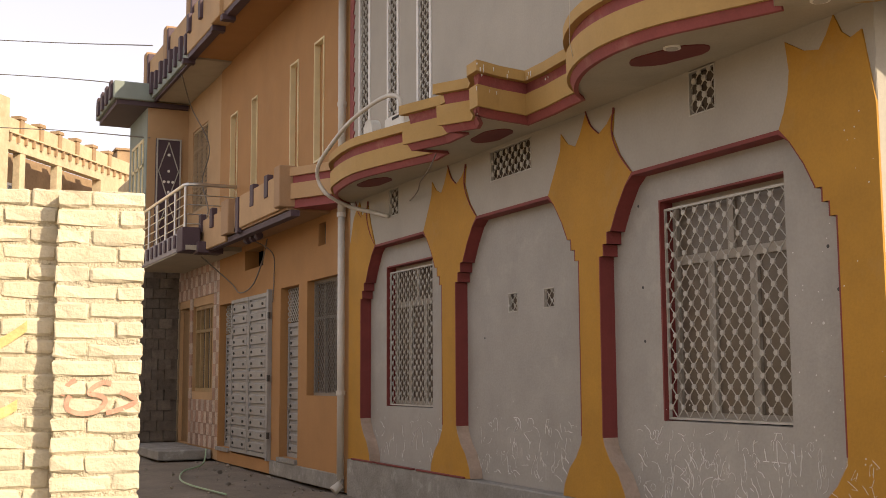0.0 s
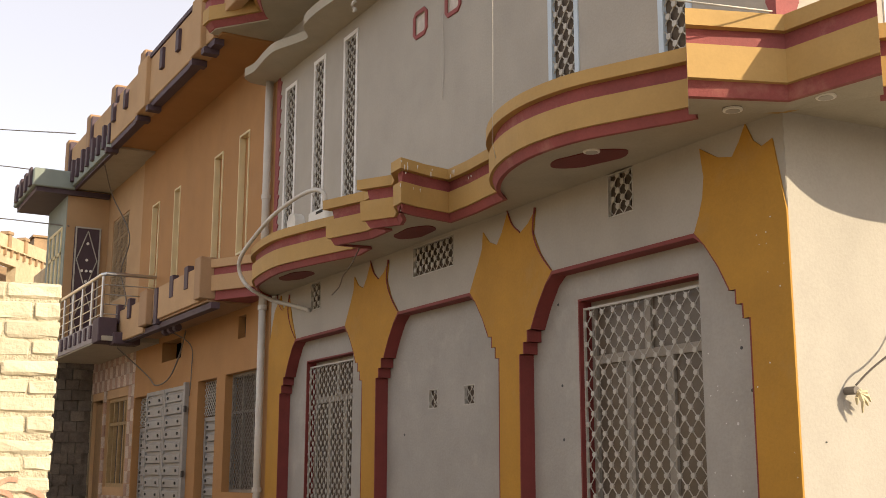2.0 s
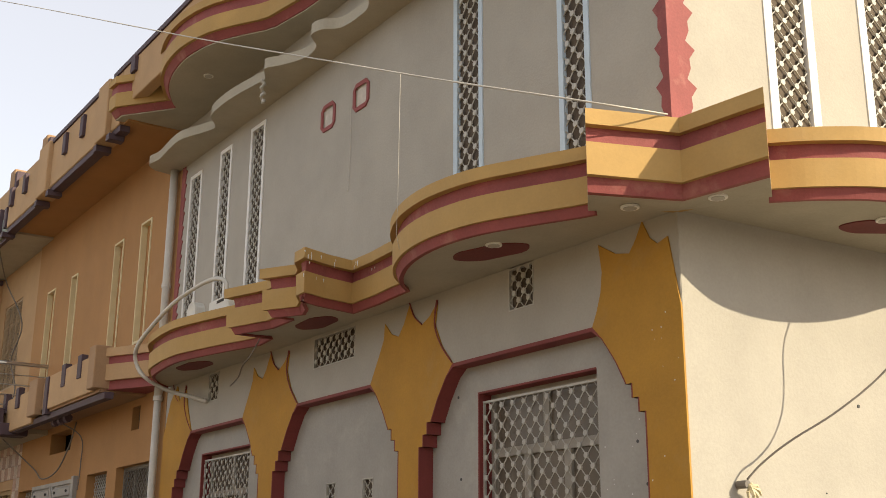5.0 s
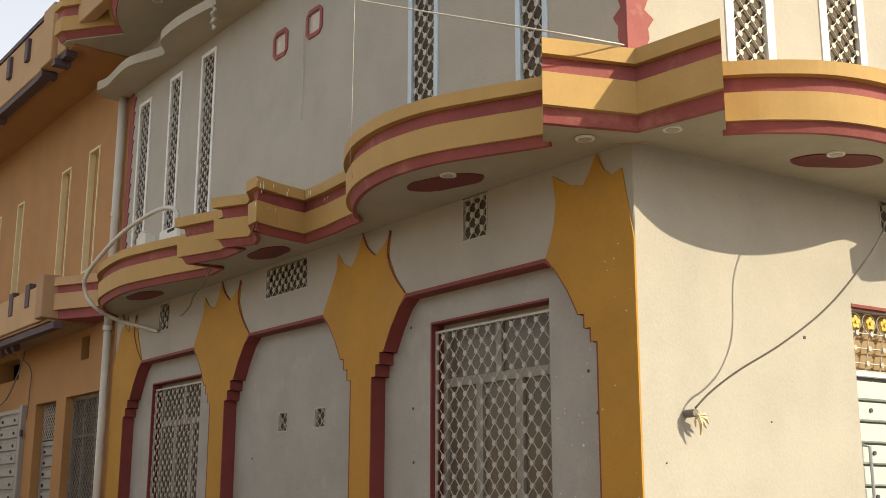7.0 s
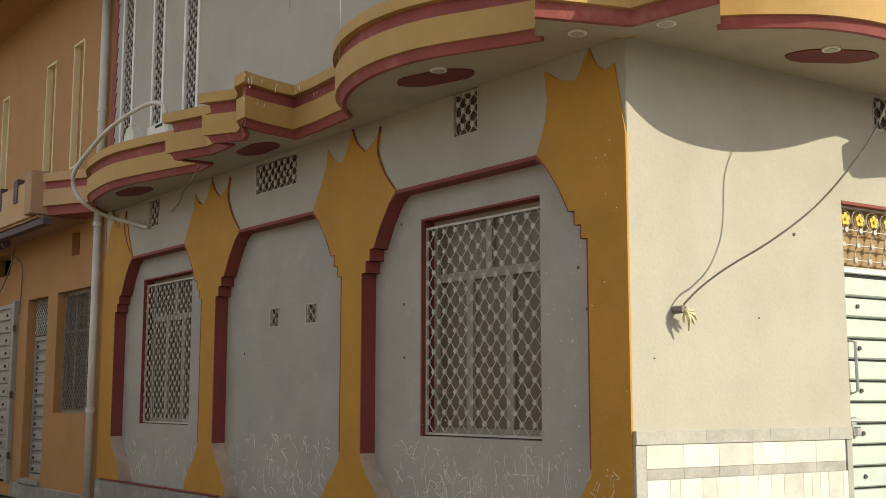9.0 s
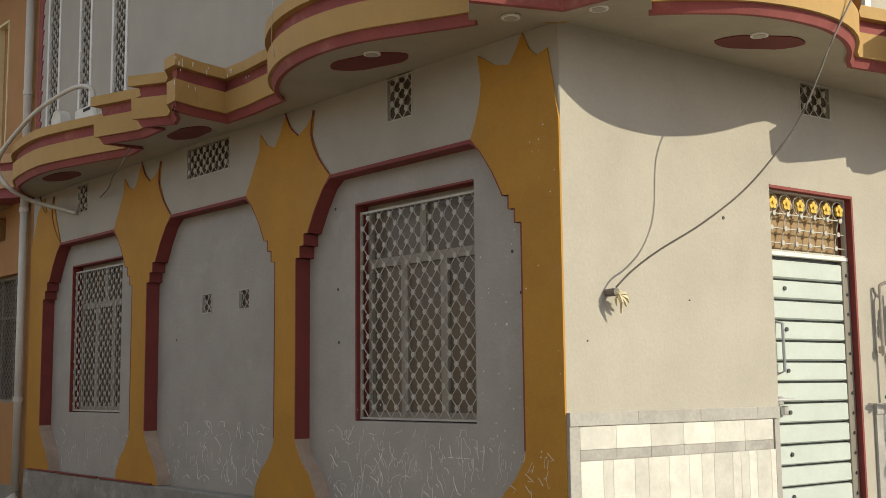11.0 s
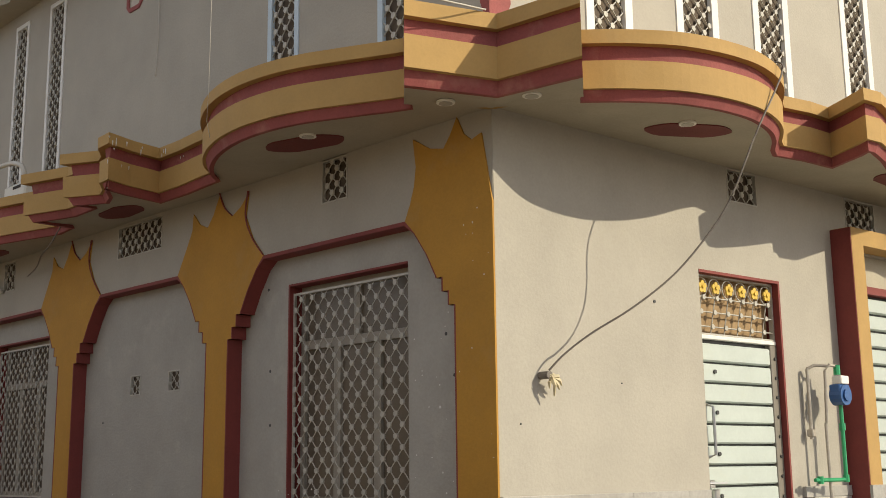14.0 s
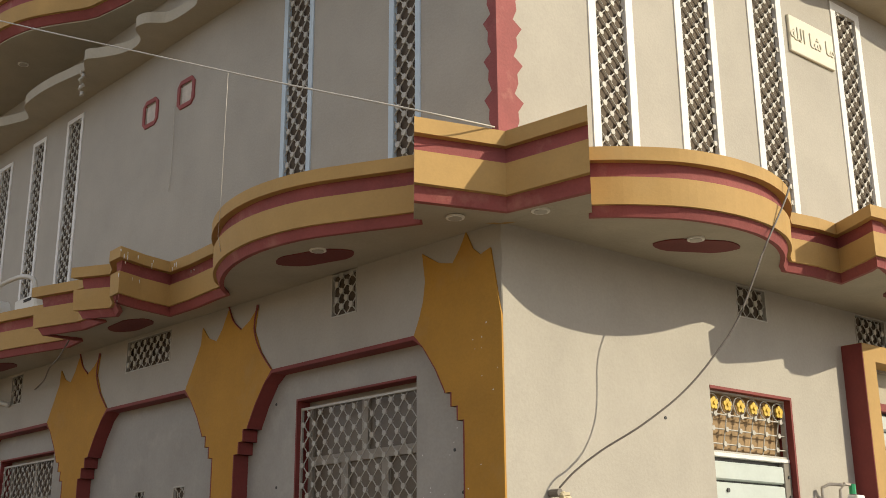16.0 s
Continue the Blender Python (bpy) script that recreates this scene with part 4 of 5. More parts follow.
rng = random.Random(3)
for a_start, a_end, o in ((0.0, 2.12, 0.004), (3.37, 4.06, 0.004)):
    a = a_start + 0.09
    tile_piece(a_start, a, 0.0, 1.15, MARBLE_G, o)
    tile_piece(a_end - 0.06, a_end, 0.0, 1.15, MARBLE_G, o)
    x = a_start
    while x < a_end - 0.02:
        nx = min(a_end, x + 0.62)
        tile_piece(x, nx, 1.152, 1.24, MARBLE_G, o, 0.03)
        x = nx
    x, k = a, 0
    while x < a_end - 0.09:
        nx = min(a_end - 0.06, x + 0.325)
        tile_piece(x, nx, 1.0, 1.15, MARBLE_G if k % 2 == 0 and rng.random() < 0.12 else MARBLE_W, o)
        tile_piece(x, nx, 0.93, 1.0, MARBLE_G, o)
        x, k = nx, k + 1
    x = a
    while x < a_end - 0.09:
        nx = min(a_end - 0.06, x + rng.choice((0.09, 0.13, 0.16, 0.2)))
        tile_piece(x, nx, 0.35, 0.93, MARBLE_G if rng.random() < 0.10 else MARBLE_W, o)
        tile_piece(x, nx, 0.0, 0.35, MARBLE_W, o)
        x = nx
for zz in (0.0, 0.62):
    tile_piece(4.06, 4.275, zz, zz + 0.62, MARBLE_G, 0.202)

# ---- gas meter and its pipes ----
gm_ = thing("gas_meter", "blue gas meter on a green and galvanised pipe by the shutter", "gas meter")
bm = B()
mo = 0.20
tube(bm, [S(4.02, mo - 0.05, 1.98), S(4.02, mo + 0.06, 1.98)], 0.085, 16)
box(bm, S, 3.94, 4.10, mo - 0.05, mo + 0.05, 1.98, 2.07, 0.01)
part("body", bm, BLUE, gm_, "blue enamelled casing", smooth=False)
made("counter", LAMPGLASS, gm_, box, S, 3.96, 4.08, mo - 0.03, mo + 0.06, 2.07, 2.14, 0.006, label="white dial box")
bm = B()
disc(bm, S(4.02, mo + 0.065, 1.98), ax, 0.05, 0.02, 14)
part("cover", bm, BLUE, gm_)
bm = B()
tube(bm, [S(4.02, mo, 1.90), S(4.02, mo, 1.29)], 0.017, 8)
tube(bm, [S(4.02, mo, 1.29), S(3.66, mo - 0.06, 1.29)], 0.017, 8)
for p in ((4.02, 1.72), (4.02, 1.30), (3.72, 1.29)):
    disc(bm, S(p[0], mo - (0.05 if p[0] < 3.9 else 0), p[1]), (0, 0, 1), 0.026, 0.06, 8)
disc(bm, S(4.0, mo, 2.19), (0, 0, 1), 0.028, 0.08, 8)
part("green_pipe", bm, GREEN, gm_, "green plastic pipe")
bm = B()
tube(bm, [S(4.0, mo, 2.22), S(3.92, mo - 0.02, 2.23), S(3.87, mo - 0.03, 2.18), S(3.86, mo - 0.04, 1.75)], 0.014, 8)
tube(bm, [S(3.78, 0.06, 2.20), S(3.78, 0.06, 1.62)], 0.014, 8)
tube(bm, [S(3.78, 0.06, 2.20), S(3.83, 0.10, 2.23), S(3.9, mo - 0.03, 2.22)], 0.014, 8)
box(bm, S, 3.755, 3.805, 0.03, 0.09, 1.64, 1.70, 0.006)
tube(bm, [S(3.86, mo - 0.05, 1.75), S(3.87, mo - 0.05, 0.80), S(3.84, mo - 0.04, 0.45), S(3.6, 0.1, 0.30)], 0.014, 8)
tube(bm, [S(3.87, mo - 0.05, 0.72), S(4.05, mo, 0.70), S(4.25, 0.25, 0.68), S(4.27, 0.25, 0.30)], 0.014, 8)
disc(bm, S(3.87, mo - 0.03, 0.78), ax, 0.04, 0.05, 10)
part("galvanised_pipe", bm, GALV, gm_, "galvanised steel riser pipes")
gm_.location = S(-0.32, 0, 0)

# ---- bulb holder and cables on the sunlit wall ----
lamp = thing("bulb_holder", "broken bulb holder hanging from cables on the sunlit wall", "lamp holder")
bm = B()
disc(bm, S(0.385, 0.05, 2.02), ax, 0.026, 0.09, 10)
part("socket", bm, CABLE, lamp)
bm = B()
for i in range(7):
    t = 2 * math.pi * i / 7
    tube(bm, [S(0.40, 0.09, 2.01), S(0.42 + 0.045 * math.cos(t), 0.105 + 0.01 * math.sin(3 * t), 1.985 + 0.035 * math.sin(t)), S(0.44 + 0.06 * math.cos(t), 0.09, 1.955 + (0.035 + 0.02 * (i % 3)) * math.sin(t))], [0.018, 0.014, 0.006], 5)
part("shreds", bm, M("yellowed_plastic", (0.55, 0.47, 0.30), 0.6, 0.15, 10, 0.05), lamp, "torn yellowed plastic")


def cable(label, ctrl, r, mat_=CABLE, n=8, name="cable"):
    bm = B()
    tube(bm, curve_pts(ctrl, n), r, 6)
    return single(name, bm, mat_, label, "cable", smooth=True)


cable("grey-brown cable hanging from the ledge's rim to the bulb holder", [S(1.80, 0.80, 4.235), S(1.82, 1.03, 4.24), S(1.78, 1.09, 4.12), S(1.49, 1.05, 3.655), S(1.36, 0.90, 3.20), S(1.24, 0.77, 2.94), S(1.05, 0.63, 2.68), S(0.81, 0.47, 2.46), S(0.60, 0.28, 2.29), S(0.47, 0.16, 2.16), S(0.385, 0.09, 2.05)], 0.007)
cable("pale overhead cable strung from the ledge's corner", [W(-0.48, -0.42, 4.24), W(-1.02, -0.26, 4.25), W(-1.19, 1.2, 4.91), W(-1.37, 2.85, 5.68), W(-1.62, 5.05, 6.71), W(-2.3, 11.0, 9.55), W(-3.2, 19.0, 13.3)], 0.006, CABLE_PALE)
cable("pale cord dangling down the shaded wall", [F(4.45, 0.02, 6.1), F(4.44, 0.015, 5.6), F(4.47, 0.013, 5.2)], 0.004, CABLE_PALE)
cable("thin pale cord hanging from the overhead cable past the ledge", [W(-1.228, 1.55, 5.075), W(-0.91, 2.07, 4.235), W(-0.915, 2.075, 4.0), W(-0.86, 2.09, 3.83)], 0.0022, CABLE_PALE, 1)
cable("dark wire hanging under the ledge by the vent", [F(5.40, 0.46, 3.80), F(5.55, 0.49, 3.63), F(6.16, 0.30, 3.63), F(6.59, 0.15, 3.585), F(7.07, 0.03, 3.56)], 0.007)

# twisted rag under the sunshade
bm = B()
n_ = 14
rg = [F(5.82 + 0.02 * math.sin(k * 1.3), 0.385 + 0.02 * math.cos(k * 1.3), 6.845 - 0.30 * k / n_) for k in range(n_ + 1)]
tube(bm, rg, [0.012 + 0.012 * abs(math.sin(k * 0.9)) for k in range(n_ + 1)], 7)
single("twisted_rag", bm, CABLE_PALE, "pale twisted strip of cloth hanging from the wavy sunshade", "rag", smooth=True)

# ---- drain pipe, air conditioner and hose ----
bm = B()
tube(bm, [F(9.25, 0.075, 0.18), F(9.25, 0.075, 3.72)], 0.05, 12)
dp = thing("drain_pipe", "pale plastic drain pipe down the joint of two houses", "pipe")
part("lower_pipe", bm, PVC, dp, smooth=True)
bm = B()
tube(bm, [F(9.25, 0.075, 3.70), F(9.25, 0.075, 6.95)], 0.055, 12)
part("upper_pipe", bm, PVC, dp, smooth=True)
bm = B()
tube(bm, [F(9.25, 0.075, 0.22), F(9.25, 0.09, 0.10), F(9.25, 0.17, 0.03)], [0.055, 0.06, 0.065], 12)
part("shoe", bm, PVC, dp)
for z in (1.3, 3.68, 5.2):
    bm = B()
    disc(bm, F(9.25, 0.075, z), (0, 0, 1), 0.064, 0.06, 12)
    part("collar", bm, PVC, dp)
ac = thing("air_conditioner", "small white outdoor cooling unit standing on the ledge", "air conditioner")
made("casing", ACWHITE, ac, box, F, 6.20, 6.72, 0.25, 0.50, 4.222, 4.42, 0.02)
made("grille", DARK, ac, box, F, 6.30, 6.48, 0.498, 0.506, 4.355, 4.385)
bm = B()
disc(bm, F(7.08, 0.5, 4.352), (-1, 0, 0), 0.13, 0.12, 20)
part("drum", bm, ACWHITE, ac, smooth=False)
hz = cable("pale ribbed hose looping from the cooler round the ledge", [F(6.1, 0.55, 4.35), F(6.12, 0.58, 4.53), F(6.5, 0.62, 4.60), F(7.2, 0.70, 4.50), F(7.8, 0.73, 4.33), F(8.22, 0.76, 4.13), F(8.34, 0.72, 3.95), F(8.25, 0.62, 3.76), F(8.28, 0.32, 3.64), F(8.0, 0.10, 3.54), F(7.72, 0.03, 3.46)], 0.026, PVC, 8, "hose")


# ---- the orange neighbour ----
orange = thing("neighbour_house", "orange two-storey house with a banded ledge and plum trim", "house")
NWIN = (9.48, 10.88, 1.25, 2.91)
ND1, ND2, NG = (11.28, 12.18, 0.30, 2.90), (15.08, 15.95, 0.27, 2.86), (12.70, 14.98, 0.20, 2.89)
NHOLE, NVENT = (13.15, 14.28, 3.36, 3.70), (10.09, 10.40, 3.38, 3.70)
NSL = ((14.88, 15.35, 4.3, 6.34), (13.60, 13.95, 4.3, 6.34), (11.36, 11.78, 4.3, 6.39), (10.19, 10.62, 4.62, 6.43))
TWIN, TDOOR = (16.62, 18.20, 1.25, 2.95), (18.56, 19.40, 0.2, 2.97)
UWIN = (17.25, 18.55, 4.92, 6.66)
bm = B()
holed(bm, F, 9.13, 16.0, 0.0, 3.85, -0.25, 0.0, [NWIN, ND1, ND2, NG, NHOLE, NVENT])
part("wall", bm, ORANGE, orange)
bm = B()
holed(bm, F, 9.13, 16.1, 3.85, 7.42, -0.25, 0.0, NSL)
part("upper_wall", bm, ORANGE, orange)
bm = B()
holed(bm, F, 16.1, 19.0, 3.85, 7.42, -0.25, -0.03, [UWIN])
part("upper_wall", bm, TAN, orange)
bm = B()
holed(bm, F, 16.0, 19.5, 0.0, 3.85, -0.25, -0.03, [TWIN, TDOOR])
part("wall", bm, TAN, orange)
bm = B()
box(bm, W, 0.5, 0.55, 9.2, 21.0, 0.0, 7.4)
box(bm, W, 0.05, 6.0, 9.15, 21.0, 7.42, 7.5)
box(bm, W, 6.0, 6.1, 9.13, 21.0, 0.0, 7.5)
part("inner_wall", bm, DARK, orange)
made("plinth", PLINTH, orange, box, F, 9.3, 12.6, -0.1, 0.03, 0.0, 0.22, 0.01, label="patchy greenish cement base")

for a0, a1, z0, z1 in NSL:
    bm = B()
    frame_ring(bm, F, a0, a1, z0, z1, 0.032, -0.08, 0.014)
    sl = part("slit_window", bm, CREAM, orange, "blind slit with a thin cream frame")
    made("infill", ORANGE, sl, box, F, a0 + 0.02, a1 - 0.02, -0.12, -0.075, z0, z1)


def wire_window(a0, a1, z0, z1, o, parent, mat_=GRILLE, transom=0.66, mull=2):
    bm = B()
    frame_ring(bm, F, a0, a1, z0, z1, 0.05, o - 0.10, o - 0.05)
    w_ = part("window", bm, mat_, parent)
    zt = z0 + (z1 - z0) * transom
    made("transom_bar", mat_, w_, box, F, a0 + 0.05, a1 - 0.05, o - 0.09, o - 0.048, zt, zt + 0.035)
    for k in range(1, mull + 1):
        a = a0 + (a1 - a0) * k / (mull + 1)
        made("mullion", mat_, w_, box, F, a - 0.02, a + 0.02, o - 0.09, o - 0.05, z0 + 0.05, z1 - 0.05)
    bm = B()
    lattice(bm, F, a0 + 0.04, a1 - 0.04, z0 + 0.04, z1 - 0.04, o - 0.04, 0.10, 0.10, 0.005, 0.0)
    part("wire_grille", bm, mat_, w_)
    made("screen", BROWN, w_, box, F, a0 + 0.02, a1 - 0.02, o - 0.13, o - 0.12, z0 + 0.02, z1 - 0.02)
    return w_


wire_window(*NWIN, -0.06, orange, FRAME)


def steel_leaf(name, a0, a1, z0, z1, o, parent, rows, label):
    """A sheet-steel door leaf with a stack of pressed panels."""
    bm = B()
    frame_ring(bm, F, a0, a1, z0, z1, 0.06, o - 0.05, o)
    box(bm, F, a0 + 0.06, a1 - 0.06, o - 0.05, o - 0.03, z0 + 0.06, z1 - 0.06)
    lf = part(name, bm, GATE, parent, label)
    h = (z1 - z0 - 0.12) / rows
    for i in range(rows):
        zb = z0 + 0.06 + i * h
        bm = B()
        r0 = [(a0 + 0.08, zb + 0.012), (a1 - 0.08, zb + 0.012), (a1 - 0.08, zb + h - 0.035), (a0 + 0.08, zb + h - 0.035)]
        r1 = [(a0 + 0.10, zb + 0.025), (a1 - 0.10, zb + 0.025), (a1 - 0.10, zb + h - 0.05), (a0 + 0.10, zb + h - 0.05)]
        solid(bm, [[F(a, oo, z) for a, z in ln] for ln, oo in ((r0, o - 0.032), (r0, o - 0.015), (r1, o + 0.002))])
        pn = part("panel", bm, GATE, lf)
        for k in (0.22, 0.78):
            bm = B()
            a = a0 + (a1 - a0) * k
            disc(bm, F(a, o + 0.008, zb + h * 0.45), (-1, 0, 0), 0.022, 0.03, 6)
            part("stud", bm, IRON, lf)
    return lf


gate = thing("double_gate", "grey pressed-steel double gate with studded panels, closed", "gate")
for a0, a1 in ((12.74, 13.83), (13.85, 14.94)):
    steel_leaf("leaf", a0, a1, 0.24, 2.88, 0.05, gate, 13, "grey studded steel leaf")
made("gate_post", GATE, gate, box, F, 12.62, 12.72, -0.1, 0.07, 0.2, 2.92, 0.006)
for z in (0.6, 1.5, 2.5):
    bm = B()
    disc(bm, F(12.60, 0.06, z), (0, 0, 1), 0.025, 0.10, 8)
    part("hinge", bm, IRON, gate)
for dd in (ND1, ND2):
    d_ = thing("side_door", "narrow grey studded steel door under a wire transom", "door", "narrow steel doors")
    a0, a1, z0, z1 = dd
    steel_leaf("leaf", a0 + 0.02, a1 - 0.02, z0, z1 - 0.55, -0.12, d_, 12, "grey studded steel leaf")
    bm = B()
    lattice(bm, F, a0 + 0.02, a1 - 0.02, z1 - 0.53, z1 - 0.01, -0.12, 0.09, 0.09, 0.006, 0.0)
    part("transom_grille", bm, GRILLE, d_)
    made("transom_screen", BROWN, d_, box, F, a0 + 0.01, a1 - 0.01, -0.18, -0.17, z1 - 0.54, z1 - 0.01)
    made("sill", PLINTH, d_, box, F, a0, a1, -0.2, 0.05, z0 - 0.07, z0 - 0.003, 0.006)
made("vent_screen", DARK, orange, box, F, NVENT[0], NVENT[1], -0.12, -0.10, NVENT[2], NVENT[3])

# banded stub and tan ledge with plum tablets
nl = part("ledge", B(), TAN, orange, "tan ledge with plum tablets")
for z0, z1, d, m_ in ((4.27, 4.385, 0.0, TAN), (4.16, 4.275, 0.05, RED), (3.95, 4.165, 0.015, TAN), (3.83, 3.955, 0.08, RED)):
    made("band", m_, nl, slab, F, [(9.14, -0.01), (9.14, 0.23 - d), (9.95, 0.66 - d), (9.95, -0.01)], z0, z1)
made("slab", TAN_DARK, nl, box, F, 9.9, 14.6, -0.01, 0.64, 3.80, 3.88)
made("fascia", TAN, nl, box, F, 10.12, 12.2, 0.58, 0.68, 3.83, 4.33, 0.01)
made("fascia", TAN, nl, box, F, 13.1, 15.0, 0.58, 0.66, 3.72, 4.26, 0.01)
made("fascia_pier", TAN_DARK, nl, box, F, 12.66, 13.1, 0.5, 0.74, 3.80, 4.36, 0.012)
made("fascia_pier", TAN_DARK, nl, box, F, 9.86, 10.12, 0.5, 0.76, 3.84, 4.42, 0.012)
made("fascia", TAN_DARK, nl, box, F, 12.36, 12.66, 0.52, 0.64, 3.80, 4.28, 0.01)
made("dark_slot", PURPLE, nl, box, F, 12.20, 12.36, 0.5, 0.70, 3.76, 4.32)
made("drip_edge", PURPLE, nl, box, F, 9.75, 14.6, 0.50, 0.62, 3.70, 3.785)
for a, z in ((10.66, 4.09), (11.40, 4.07), (13.88, 4.05), (14.66, 4.04)):
    made("tablet", PURPLE, nl, box, F, a, a + 0.17, 0.60, 0.695, z, z + 0.33, 0.006)
for a in (11.9, 12.2, 12.5):
    bm = B()
    disc(bm, F(a, 0.45, 3.68), (0, 1, 0), 0.06, 0.12, 8)
    part("spot_lamp", bm, PURPLE, nl)

# roof overhang and stepped parapet
rf = part("roof_edge", B(), TAN, orange, "overhanging roof edge with a notched parapet")
made("overhang", ORANGE, rf, box, F, 9.2, 15.4, -0.2, 0.80, 7.40, 7.50)
made("overhang", SOFFIT, rf, box, F, 15.4, 19.2, -0.2, 0.72, 7.36, 7.46)
for a0, a1, o, h in ((9.40, 9.75, 0.86, 8.20), (10.2, 12.65, 0.87, 8.16), (13.2, 15.3, 0.86, 8.05)):
    made("parapet", TAN, rf, box, F, a0, a1, 0.70, o, 7.40, h, 0.012)
    made("drip_edge", PURPLE, rf, box, F, a0, a1, 0.70, o - 0.02, 7.31, 7.40)
    if h > 8.1:
        made("coping", PURPLE, rf, box, F, a0, a1, 0.68, o + 0.02, h, h + 0.07)
for a, w_ in ((9.75, 0.45), (12.65, 0.55)):
    made("parapet_pier", TAN, rf, box, F, a, a + w_, 0.66, 0.94, 7.34, 8.20, 0.012)
for a in (10.93, 11.80, 14.08, 14.95):
    made("tablet", PURPLE, rf, box, F, a, a + 0.15, 0.84, 0.92, 7.73, 8.07, 0.006)
for a in (9.6, 10.15, 12.5, 13.15, 15.3):
    made("corbel", PURPLE, rf, box, F, a, a + 0.14, 0.70, 0.92, 7.24, 7.33)
made("ledge_face", TEAL, rf, box, F, 15.35, 19.2, 0.72, 0.80, 7.38, 7.72, 0.01)
made("drip_edge", PURPLE, rf, box, F, 15.35, 19.2, 0.68, 0.74, 7.32, 7.38)
for i in range(8):
    made("tablet", PURPLE, rf, box, F, 15.45 + i * 0.46, 15.45 + i * 0.46 + 0.14, 0.79, 0.86, 7.46, 7.84 + 0.08 * (i % 2), 0.006)
for a in (14.6, 16.8, 19.0, 21.2):
    made("parapet_pier", PURPLE, rf, box, F, a, a + 0.12, 0.12, 0.45, 7.46, 9.02, 0.01)
    made("parapet_pier", TAN_DARK, rf, box, F, a + 0.12, a + 0.42, 0.10, 0.47, 7.46, 9.10, 0.02)
    if a < 21:
        made("parapet", TAN, rf, box, F, a + 0.42, a + 2.2, 0.20, 0.40, 7.46, 8.86, 0.01)

# projecting end block with its upper door
bm = B()
blk = [(0.4, 18.998), (-0.83, 18.998), (-0.83, 21.0), (0.4, 21.0)]
slab(bm, W, blk, 3.95, 7.40)
eb = part("end_block", bm, TAN, orange)
made("street_face", TEAL, eb, box, W, -0.845, -0.83, 19.02, 21.0, 3.95, 7.4)
bm = B()
box(bm, W, -1.5, 0.0, 18.9, 21.2, 7.22, 7.32)
part("teal_roof", bm, PURPLE, eb)
made("teal_fascia", TEAL, eb, box, W, -1.58, -0.70, 18.82, 21.25, 7.32, 7.70, 0.02)
for i in range(4):
    made("tablet", PURPLE, eb, box, W, -1.63, -1.58, 18.95 + i * 0.55, 19.2 + i * 0.55, 7.34, 7.72, 0.006)
bm = B()
box(bm, W, -0.66, -0.12, 18.95, 19.0, 4.0, 6.56)
ud = part("upper_door", bm, PURPLE, orange, "dark steel door with a diamond pattern")
bm = B()
Y = lambda a, o, z: Vector((a - 0.10, 18.945 - o, z - 0.08))
frame_ring(bm, Y, -0.55, -0.03, 4.0, 6.65, 0.03, 0.0, 0.02)
for zc in (4.7, 5.95):
    for sx in (-1, 1):
        for sz in (-1, 1):
            tube(bm, [Y(-0.29, 0.01, zc + sz * 0.62), Y(-0.29 + sx * 0.21, 0.01, zc)], 0.012, 5)
part("door_bars", bm, GRILLE, ud)
for a, z in ((-0.29, 6.3), (-0.29, 5.95), (-0.38, 5.72), (-0.29, 5.72), (-0.20, 5.72), (-0.29, 5.5)):
    bm = B()
    disc(bm, Y(a, 0.02, z), (0, 1, 0), 0.03, 0.02, 8)
    part("door_knob", bm, LAMPGLASS, ud)
bm = B()
for a in (19.3, 19.75, 20.2):
    frame_ring(bm, F, a, a + 0.42, 5.2, 6.6, 0.06, 0.84, 0.87)
    box(bm, F, a, a + 0.42, 0.84, 0.87, 6.0, 6.06)
part("end_window", bm, CREAM, orange)
w_ = wire_window(*UWIN, 0.0, orange, M("tan_window_paint", (0.42, 0.30, 0.18), 0.6, 0.08, 5, 0.05), 0.74, 2)

# tiled ground floor end: window, door, dark stone side wall
made("window_back", BROWN, orange, box, F, TWIN[0], TWIN[1], -0.24, -0.2, TWIN[2], TWIN[3])
bm = B()
frame_ring(bm, F, *TWIN, 0.07, -0.16, -0.08)
for k in (0.25, 0.5, 0.75):
    a = TWIN[0] + (TWIN[1] - TWIN[0]) * k
    box(bm, F, a - 0.03, a + 0.03, -0.15, -0.09, TWIN[2] + 0.07, TWIN[3] - 0.07)
box(bm, F, TWIN[0] + 0.07, TWIN[1] - 0.07, -0.15, -0.09, 2.42, 2.48)
part("window_frame", bm, M("ochre_wood", (0.36, 0.24, 0.11), 0.6, 0.15, 8, 0.1), orange, "varnished wooden window frame")
bm = B()
box(bm, F, TDOOR[0], TDOOR[1], -0.16, -0.10, 0.2, 2.9)
part("wooden_door", bm, M("brown_wood", (0.28, 0.17, 0.08), 0.6, 0.15, 8, 0.1), orange, "brown wooden door")
tiles = thing("tiled_wall", "patterned tan ceramic tiles on the neighbour's ground floor", "cladding", kind="structure")
for i in range(16):
    for j in range(16):
        a0, z0 = 16.02 + i * 0.218, 0.2 + j * 0.225
        a1, z1 = a0 + 0.218, z0 + 0.225
        if z1 > 3.82 or any(a1 > h[0] + 0.02 and a0 < h[1] - 0.02 and z1 > h[2] + 0.02 and z0 < h[3] - 0.02 for h in (TWIN, TDOOR)):
            continue
        made("tile", TILE if (i + j) % 2 else TILE_B, tiles, box, F, a0 + 0.003, a1 - 0.003, -0.035, -0.008 + 0.002 * ((i * 7 + j * 3) % 3), z0 + 0.003, z1 - 0.003)
stone = thing("stone_side_wall", "dark rough stone cladding on the shaded side wall", "wall", kind="structure")
